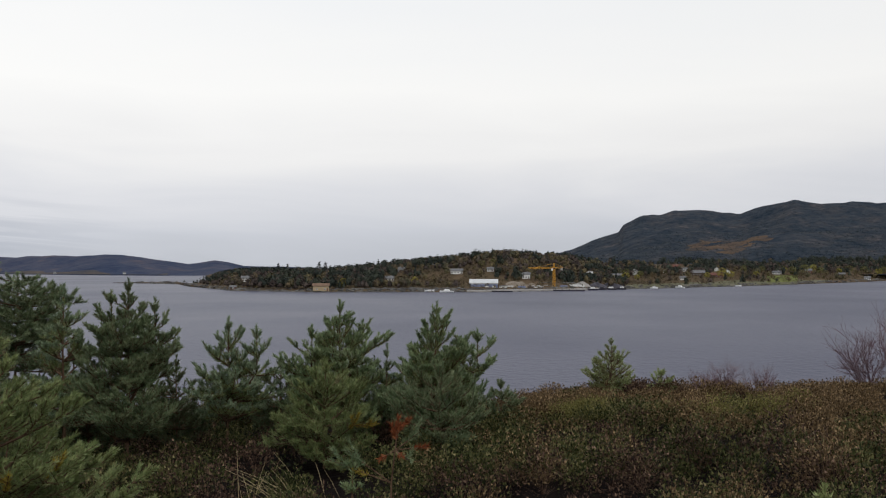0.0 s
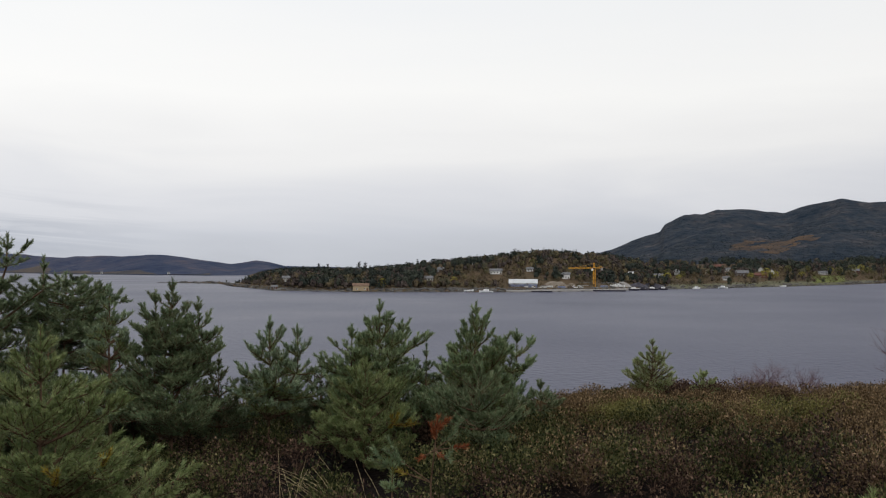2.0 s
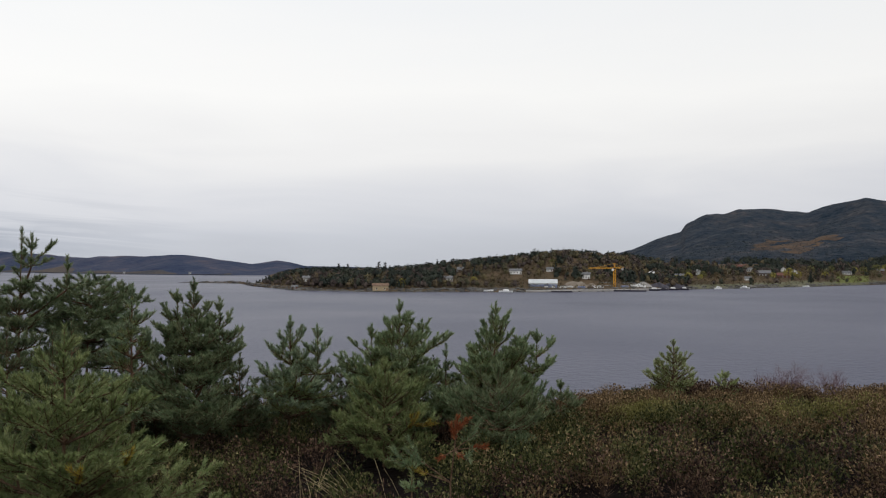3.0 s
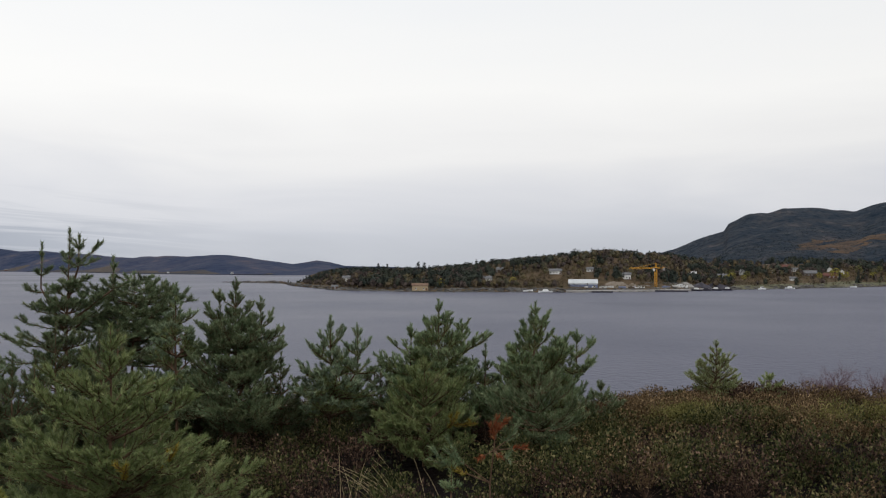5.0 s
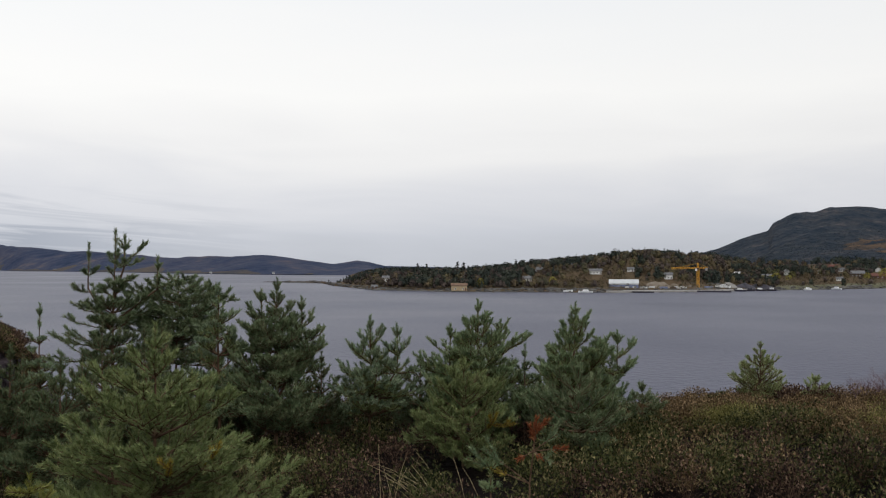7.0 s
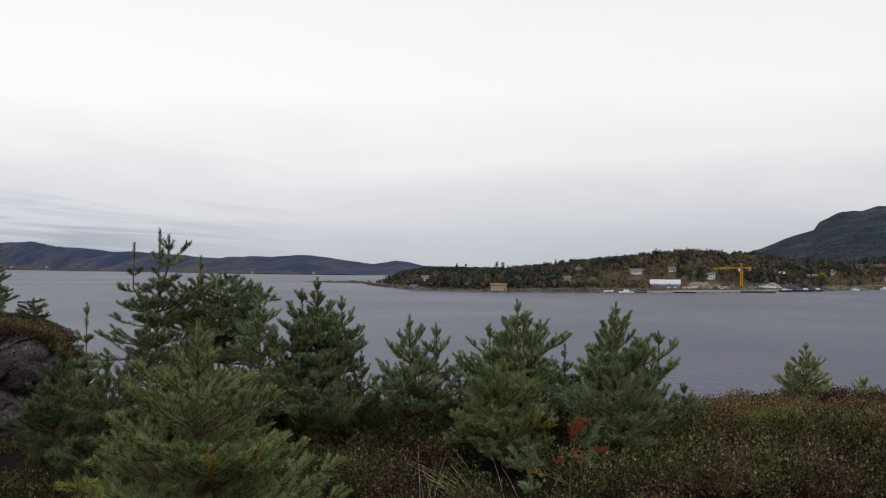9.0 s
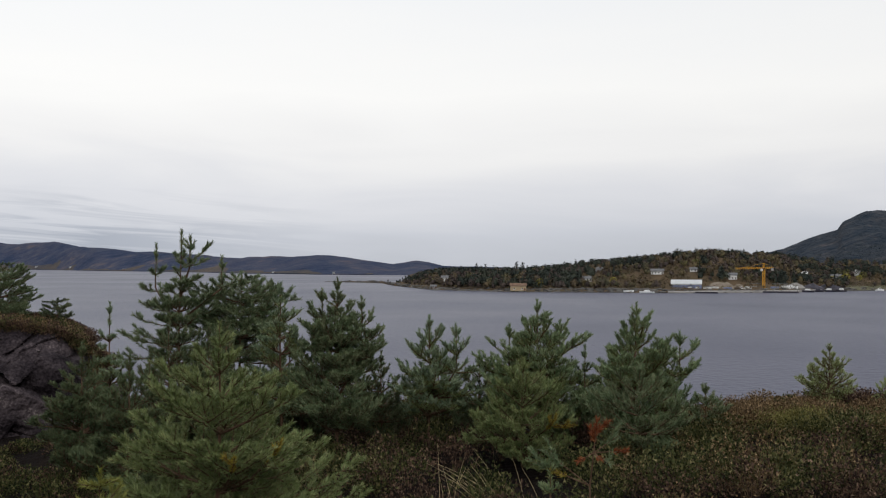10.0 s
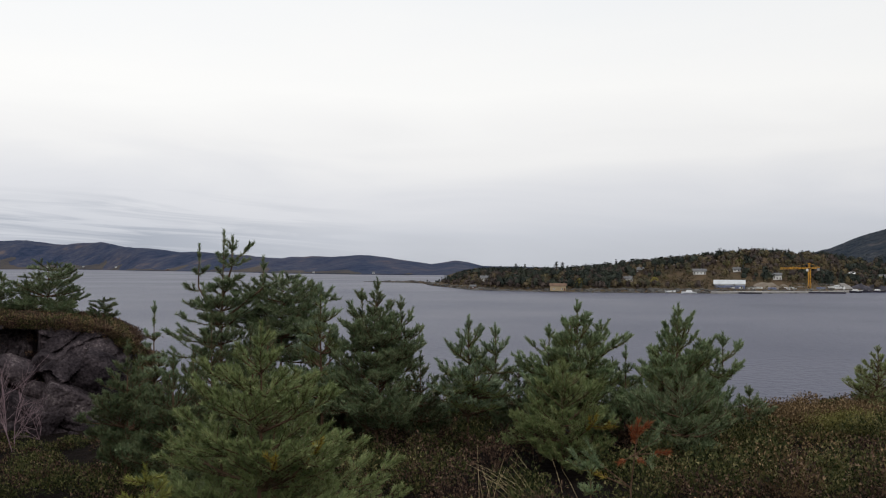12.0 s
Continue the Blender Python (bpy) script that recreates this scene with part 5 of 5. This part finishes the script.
def hull(length, beam, height, sheer=0.25):
    """A boat hull, bow to +x."""
    bm = bmesh.new()
    n = 12
    rings = []
    for i in range(n + 1):
        t = i / n
        w = beam / 2 * (1 - max(0, (t - 0.45) / 0.55) ** 2.2) * (0.86 + 0.14 * min(t / 0.2, 1))
        k = length * (t - 0.5)
        top = height * (1 + sheer * t * t)
        rings.append([bm.verts.new(p) for p in ((k, -w, top), (k, -w * 0.8, height * 0.3), (k, 0, -0.3), (k, w * 0.8, height * 0.3), (k, w, top))])
    for a, b in zip(rings[:-1], rings[1:]):
        for j in range(4):
            bm.faces.new((a[j], b[j], b[j + 1], a[j + 1]))
        bm.faces.new((a[4], b[4], b[0], a[0]))
    bm.faces.new(rings[0])
    bmesh.ops.recalc_face_normals(bm, faces=bm.faces)
    return bm


def boat(bearing, off, length, label, paint=GELCOAT, cabin=True, turn=0.0, z=0.0, tall=1.3, cabin_paint=GELCOAT, name="motor_boat"):
    d = float(np.interp(bearing, SHORE_B, SHORE_D)) + off
    x, y = polar(bearing, d)
    b = tagged(stand(name, x, y, z, -bearing + turn), label, "boat", "boats along the far shore")
    part("hull", hull(length, length * 0.3, tall), paint, b)
    if cabin:
        bm = box(bmesh.new(), -length * 0.22, -length * 0.11, tall * 0.9, length * 0.2, length * 0.11, tall + 1.3, 0.15)
        for v in bm.verts:
            if v.co.z > tall + 0.9:
                v.co.x *= 0.8
        cab = part("cabin", bm, cabin_paint, b)
        for k in (-0.12, 0.0, 0.12):
            part("window", box(bmesh.new(), length * k - 0.35, -length * 0.115, tall + 0.45, length * k + 0.35, -length * 0.10, tall + 1.0), PANE, cab)
        part("rail", tubes([((length * 0.2, s * length * 0.1, tall), (length * 0.42, s * length * 0.03, tall + 0.6), 0.04, 0.04) for s in (-1, 1)], 4), DARKSTEEL, b)
    return b


boat(0.25, -14, 11, "white cabin cruiser moored off the shore", turn=170)
boat(-0.9, -3, 8, "old white hull drawn up at the shore", cabin=False, turn=20, z=0.4)
boat(6.1, 14, 7, "white boat laid up on the quay", turn=15, z=1.5)
boat(9.0, 16, 12, "white boat under a tarpaulin on the quay", turn=5, z=1.6, tall=2.2)
boat(10.0, -12, 10, "dark fishing boat moored at the quay", DARKSTEEL, True, 175, cabin_paint=WHITE, name="fishing_boat")
boat(10.6, -9, 9, "dark hulled fishing boat with a grey cabin", DARKSTEEL, True, 10, cabin_paint=DARKSTEEL, name="fishing_boat")
boat(11.2, -10, 10, "dark blue work boat at the quay", DARKSTEEL, True, 190, cabin_paint=WHITE, name="fishing_boat")
boat(11.9, -12, 8, "dark work boat with a white wheelhouse", DARKSTEEL, True, 165, cabin_paint=WHITE, name="fishing_boat")
boat(14.0, -14, 7, "white motor boat moored near the village", turn=30)
boat(15.6, -12, 9, "white sailing boat moored near the village", turn=150)
boat(19.2, -10, 6, "small white boat by the beach", cabin=False, turn=10)


def barge(b0, b1, label):
    mid = (b0 + b1) / 2
    d = float(np.interp(mid, SHORE_B, SHORE_D)) - 15
    half = d * radians(b1 - b0) / 2
    b = tagged(stand("barge", *polar(mid, d), 0, -mid), label, "barge")
    bm = box(bmesh.new(), -half, -4, -0.5, half, 4, 1.3, 0.2)
    part("hull", bm, DARKSTEEL, b)
    part("deck", box(bmesh.new(), -half + 0.3, -3.7, 1.3, half - 0.3, 3.7, 1.42), CONCRETE, b)
    for k in np.linspace(-half + 1, half - 1, 6):
        part("bollard", rod(bmesh.new(), (k, -3.4, 1.4), (k, -3.4, 2.0), 0.2, sides=8), DARKSTEEL, b)


barge(7.0, 9.5, "long dark steel barge along the quay")


def heap(bearing, off, wide, tall, seed, material, label, name="gravel_heap", deep=8.0):
    rng = np.random.RandomState(seed)
    d = float(np.interp(bearing, SHORE_B, SHORE_D)) + off
    u, v = np.meshgrid(np.linspace(-1, 1, 33), np.linspace(-1, 1, 17), indexing="ij")
    z = tall * np.clip(1 - np.abs(u) ** 2.2, 0, 1) * np.clip(1 - np.abs(v) ** 1.6, 0, 1) * (1 + 0.5 * rough_noise(u, v, 0.5, seed, 3)) - 0.15
    h = part(name, sheet(u * wide / 2, v * deep / 2, z), material, None)
    h.matrix_basis = pose(*polar(bearing, d), 1.5, 0, 0, -bearing)
    tagged(h, label, "heap")


heap(4.9, 26, 25, 6.2, 301, GRAVEL, "brown gravel heap in the quay yard", deep=14)
heap(5.9, 24, 14, 4.2, 302, GRAVEL, "low gravel heap in the quay yard")
heap(9.3, 22, 18, 4.5, 303, CONCRETE, "pale rubble heap in the quay yard", "rubble_heap")
heap(10.3, 12, 18, 5.0, 304, DARKSTEEL, "dark scrap metal heap on the quay", "scrap_heap")
heap(11.3, 10, 20, 4.6, 305, DARKSTEEL, "dark heap of nets and scrap", "scrap_heap")
heap(8.2, 30, 10, 2.2, 306, CONCRETE, "pale sand heap in the quay yard", "rubble_heap")


def long_store(bearing, off, wide, tall, label, material):
    d = float(np.interp(bearing, SHORE_B, SHORE_D)) + off
    b = tagged(stand("store_building", *polar(bearing, d), 1.6, -bearing), label, "shed")
    part("wall", box(bmesh.new(), -wide / 2, 0, 0, wide / 2, 7, tall), material, b)
    part("roof", box(bmesh.new(), -wide / 2 - 0.4, -0.4, tall, wide / 2 + 0.4, 7.4, tall + 0.35, 0.05), GREYROOF, b)
    for k in np.linspace(-wide / 2 + 1.5, wide / 2 - 1.5, 4):
        part("door", box(bmesh.new(), k - 1.1, -0.06, 0, k + 1.1, 0.02, tall * 0.75), DARKBOARD, b)


long_store(6.6, 52, 16, 4.2, "long grey store building behind the crane", CONCRETE)
long_store(8.4, 54, 12, 3.6, "grey store building in the yard", CONCRETE)


def lawn(b0, b1, u0, u1):
    B, U = np.meshgrid(np.linspace(b0, b1, 24), np.linspace(u0, u1, 24), indexing="ij")
    D = np.interp(B, SHORE_B, SHORE_D) + U
    structure("lawn", sheet(D * np.sin(np.radians(B)), D * np.cos(np.radians(B)), headland(B, D) + 0.35), GRASS, "bright green lawn above the shore", "lawn")


lawn(20.9, 22.7, 22, 120)
B, U = np.meshgrid(np.linspace(12.2, 24.5, 160), np.linspace(1, 48, 20), indexing="ij")
D = np.interp(B, SHORE_B, SHORE_D) + U + 4 * rough_noise(B, U * 0, 0.6, 59, 2)
structure("beach", sheet(D * np.sin(np.radians(B)), D * np.cos(np.radians(B)), np.maximum(headland(B, D), 0.1) + 0.3), BEACH, "pale stony beach and grass along the village shore", "beach")


def shore_rocks():
    rng = np.random.RandomState(12)
    n = 2600
    b = -21.3 + 60 * rng.rand(n)
    d = np.interp(b, SHORE_B, SHORE_D) + rng.randn(n) * 4.5 + 1.5
    x, y = d * np.sin(np.radians(b)), d * np.cos(np.radians(b))
    z = np.maximum(headland(b, d), -0.2)
    size = 0.5 + 1.3 * rng.rand(n) ** 2
    ico = bmesh.new()
    bmesh.ops.create_icosphere(ico, subdivisions=1, radius=1.0)
    ico.verts.ensure_lookup_table()
    base = np.array([v.co[:] for v in ico.verts])
    tri = np.array([[v.index for v in f.verts] for f in ico.faces])
    ico.free()
    v = base[None] * (0.7 + 0.6 * rng.rand(n, len(base), 1)) * size[:, None, None] * np.array([1.5, 1.2, 0.7]) + np.stack([x, y, z], 1)[:, None]
    f = tri[None] + (np.arange(n) * len(base))[:, None, None]
    tagged(part("shore_rocks", (v.reshape(-1, 3), f.reshape(-1, 3)), SHORE, None), "grey boulders along the far waterline", "rocks", kind="stuff")


shore_rocks()


def far_tree(bearing, dip, tall, material, cone, seed, label, name):
    """A single far tree that stands out: trunk and a loose crown of leaf clumps."""
    rng = np.random.RandomState(seed)
    d, z = seat(bearing, dip)
    t = tagged(stand(name, *polar(bearing, d), z - 0.2), label, "tree")
    part("trunk", tubes([((0, 0, -0.3), (0, 0, tall * 0.5), 0.03 * tall, 0.02 * tall), ((0, 0, tall * 0.5), (0, 0, tall * 0.9), 0.02 * tall, 0.006 * tall)] + [((0, 0, tall * (0.3 + 0.08 * k)), (math.cos(k * 2.4) * tall * 0.2, math.sin(k * 2.4) * tall * 0.2, tall * (0.5 + 0.07 * k)), 0.01 * tall, 0.004 * tall) for k in range(6)], 6), BARK, t)
    v = clump_tree(rng, 260, tall, tall * (0.25 if cone else 0.44), cone, 0.050 * tall)
    hearts = np.tile([0.0, 0.0, tall * (0.2 if cone else 0.45)], (len(v) // 3, 1))
    v = facing(v, hearts)
    rounded(part("crown", (v, np.arange(len(v)).reshape(-1, 3)), material, t), v, hearts, np.full(len(hearts), 0.2 + 0.6 * rng.rand()))


for tb, dip, tall, material, cone, label in (
        (11.4, 1.10, 6.0, GOLD, False, "low yellow tree near the quay"), (11.9, 1.10, 6.5, GOLD, False, "low yellow tree near the quay"), (12.9, 1.05, 6.0, GOLD, False, "yellow bushy tree by the shore"),
        (13.9, 0.95, 7.0, BIRCH, False, "autumn birch by the village shore"), (14.3, 0.90, 9.0, CONIFER, True, "dark spruce in the village"), (16.2, 0.95, 6.0, BIRCH, False, "autumn birch by the village shore"),
        (17.3, 0.95, 7.0, GOLD, False, "yellow tree below the village"), (19.2, 0.90, 8.0, BIRCH, False, "autumn birch in the village"), (21.2, 0.95, 6.0, BIRCH, False, "autumn birch beside the lawn"),
        (22.9, 0.85, 10.0, BIRCH, False, "large autumn birch beyond the lawn"), (24.3, 0.80, 9.0, BIRCH, False, "large autumn birch on the eastern shore"), (25.0, 0.70, 10.0, GOLD, False, "golden birch on the eastern shore"),
        (26.0, 0.75, 9.0, BIRCH, False, "autumn birch on the eastern shore"), (27.2, 0.70, 10.0, GOLD, False, "golden birch on the eastern shore"), (10.2, 1.00, 7.0, BIRCH, False, "autumn birch behind the quay"),
        (-6.0, 1.50, 7.0, BIRCH, False, "autumn birch near the boathouse"), (-2.6, 1.20, 7.0, BIRCH, False, "autumn birch on the open slope"), (4.2, 0.80, 8.0, BIRCH, False, "autumn birch above the boat hall")):
    far_tree(tb, dip, tall, material, cone, 430 + int(tb * 10), label, "spruce_tree" if cone else "birch_tree")
for k, (tb, dip, tall) in enumerate(((19.5, 0.62, 10), (20.6, 0.58, 9), (22.4, 0.70, 11), (23.1, 0.62, 12), (24.0, 0.66, 10), (25.6, 0.62, 12), (26.4, 0.58, 11), (27.5, 0.62, 12), (13.1, 0.95, 8), (12.2, 0.80, 8), (3.4, 0.30, 9), (2.6, 0.32, 8))):
    far_tree(tb, dip, tall, LEAFY, False, 470 + k, "yellow-green birch on the far shore", "birch_tree")
far_tree(24.7, 0.75, 12, BAREWOOD, False, 415, "large leafless brown tree on the eastern shore", "bare_tree")
far_tree(12.6, 0.75, 11, CONIFER, False, 416, "dark pine in the village", "dark_pine")
far_tree(13.4, 0.75, 12, CONIFER, False, 417, "dark pine in the village", "dark_pine")
far_tree(10.3, 0.7, 12, CONIFER, False, 418, "dark pine above the quay", "dark_pine")
far_tree(18.2, 0.95, 12, GOLD, False, 401, "bright yellow broadleaf tree in the village", "yellow_tree")
far_tree(18.75, 0.95, 9, GOLD, False, 402, "bright yellow broadleaf tree by a white house", "yellow_tree")
far_tree(20.3, 0.9, 8, GOLD, False, 403, "golden autumn tree near the lawn", "yellow_tree")
far_tree(21.9, 0.6, 9, GOLD, False, 404, "golden autumn tree above the lawn", "yellow_tree")
far_tree(23.6, 0.5, 10, GOLD, False, 405, "golden autumn tree on the slope", "yellow_tree")
far_tree(12.2, 1.05, 8, GOLD, False, 406, "yellow broadleaf tree near the shore", "yellow_tree")
far_tree(-6.7, 1.6, 8, GOLD, False, 407, "yellow birch near the boathouse", "yellow_tree")
far_tree(-1.9, 1.4, 7, GOLD, False, 408, "yellow birch on the open slope", "yellow_tree")
far_tree(19.8, 1.0, 14, CONIFER, True, 409, "large dark spruce by the village shore", "spruce_tree")
far_tree(20.7, 1.0, 9, CONIFER, True, 410, "dark spruce beside the lawn", "spruce_tree")
far_tree(-8.3, 0.75, 16, CONIFER, True, 411, "tall dark spruce on the headland crest", "spruce_tree")
far_tree(-7.9, 0.75, 15, CONIFER, True, 412, "tall dark spruce on the headland crest", "spruce_tree")
far_tree(-11.0, 0.7, 14, CONIFER, True, 413, "dark spruce on the headland crest", "spruce_tree")
far_tree(-10.4, 0.7, 13, CONIFER, True, 414, "dark spruce on the headland crest", "spruce_tree")


def container(bearing, off, wide, tall, material, label, turn=0.0):
    d = float(np.interp(bearing, SHORE_B, SHORE_D)) + off
    c = tagged(stand("container", *polar(bearing, d), 1.55, -bearing + turn), label, "container", "containers in the quay yard")
    part("body", box(bmesh.new(), -wide / 2, -1.2, 0.12, wide / 2, 1.2, tall, 0.05), material, c)
    for k in np.linspace(-wide / 2 + 0.4, wide / 2 - 0.4, max(int(wide / 0.8), 3)):
        part("rib", box(bmesh.new(), k - 0.08, -1.28, 0.2, k + 0.08, -1.2, tall - 0.1), material, c)
    for k in (-1, 1):
        part("skid", box(bmesh.new(), k * (wide / 2 - 0.5) - 0.15, -1.2, -0.1, k * (wide / 2 - 0.5) + 0.15, 1.2, 0.13), DARKSTEEL, c)


container(4.5, 22, 6, 2.6, WHITE, "white container beside the boat hall")
container(5.3, 12, 6, 2.4, BLUE, "blue container on the quay", 12)
container(5.9, 10, 5, 2.2, DARKBOARD, "brown container on the quay", -8)
container(6.5, 20, 6, 2.6, WHITE, "white site cabin near the crane", 5)
container(6.9, 34, 7, 2.6, CONCRETE, "grey container behind the crane", -10)
container(8.1, 16, 6, 2.5, BLUE, "blue container near the crane", 20)
container(8.7, 40, 6, 2.6, WHITE, "white container behind the rubble", 0)
container(9.9, 30, 6, 2.6, DARKSTEEL, "dark container by the scrap heap", -15)
container(10.8, 34, 6, 2.6, REDBOARD, "rust red container by the scrap heap", 10)
container(11.9, 22, 6, 2.6, DARKSTEEL, "dark container at the end of the quay", 0)


def far_farm(bearing, up, wide, label, wall=WHITE, roof=GREYROOF):
    """A farmhouse on the far left shore."""
    d = float(np.interp(bearing, FAR_B, FARS_D)) + up
    z = float(far_hills(np.array(bearing), np.array(d)))
    h = tagged(stand("farmhouse", *polar(bearing, d), z - 1.0, -bearing), label, "house", "farms across the fjord")
    part("wall", box(bmesh.new(), -wide / 2, -4, 0, wide / 2, 4, 4.0), wall, h)
    bm = box(bmesh.new(), -wide / 2 - 0.5, -4.5, 4.0, wide / 2 + 0.5, 4.5, 6.5)
    for v in bm.verts:
        if v.co.z > 5:
            v.co.y *= 0.05
    part("roof", bm, roof, h)
    for k in np.linspace(-wide / 2 + 1.2, wide / 2 - 1.2, 3):
        part("window", box(bmesh.new(), k - 0.5, -4.08, 1.4, k + 0.5, -3.95, 2.8), PANE, h)


for fb, fu, fw, wall in ((-40.9, 60, 11, WHITE), (-39.6, 90, 9, REDBOARD), (-38.9, 80, 10, WHITE), (-37.0, 70, 8, WHITE), (-33.9, 50, 8, REDBOARD), (-32.2, 50, 6, WHITE), (-24.6, 40, 5, WHITE), (-20.6, 40, 5, WHITE)):
    far_farm(fb, fu, fw, "small white farmhouse on the distant shore" if wall is WHITE else "small red farmhouse on the distant shore", wall)
B, U = np.meshgrid(np.linspace(-48, -18, 160), np.linspace(14, 190, 20), indexing="ij")
D = np.interp(B, FAR_B, FARS_D) + U
FX, FY = D * np.sin(np.radians(B)), D * np.cos(np.radians(B))
structure("far_fields", sheet(FX, FY, far_hills(B, D) + 0.8 - 5 * smooth(U / 150 - 0.35 + 0.9 * rough_noise(FX, FY, 110, 53, 2))), HAZY_FARFIELD, "brown fields along the distant shore", "fields")


bare_shrub(-42.6, 12.6, 1.35, 0.9, 206, "thin pale leafless birch sapling before the rock", 2)
bare_shrub(-40.9, 12.9, 0.8, 0.9, 207, "thin pale leafless birch sapling before the rock", 1)
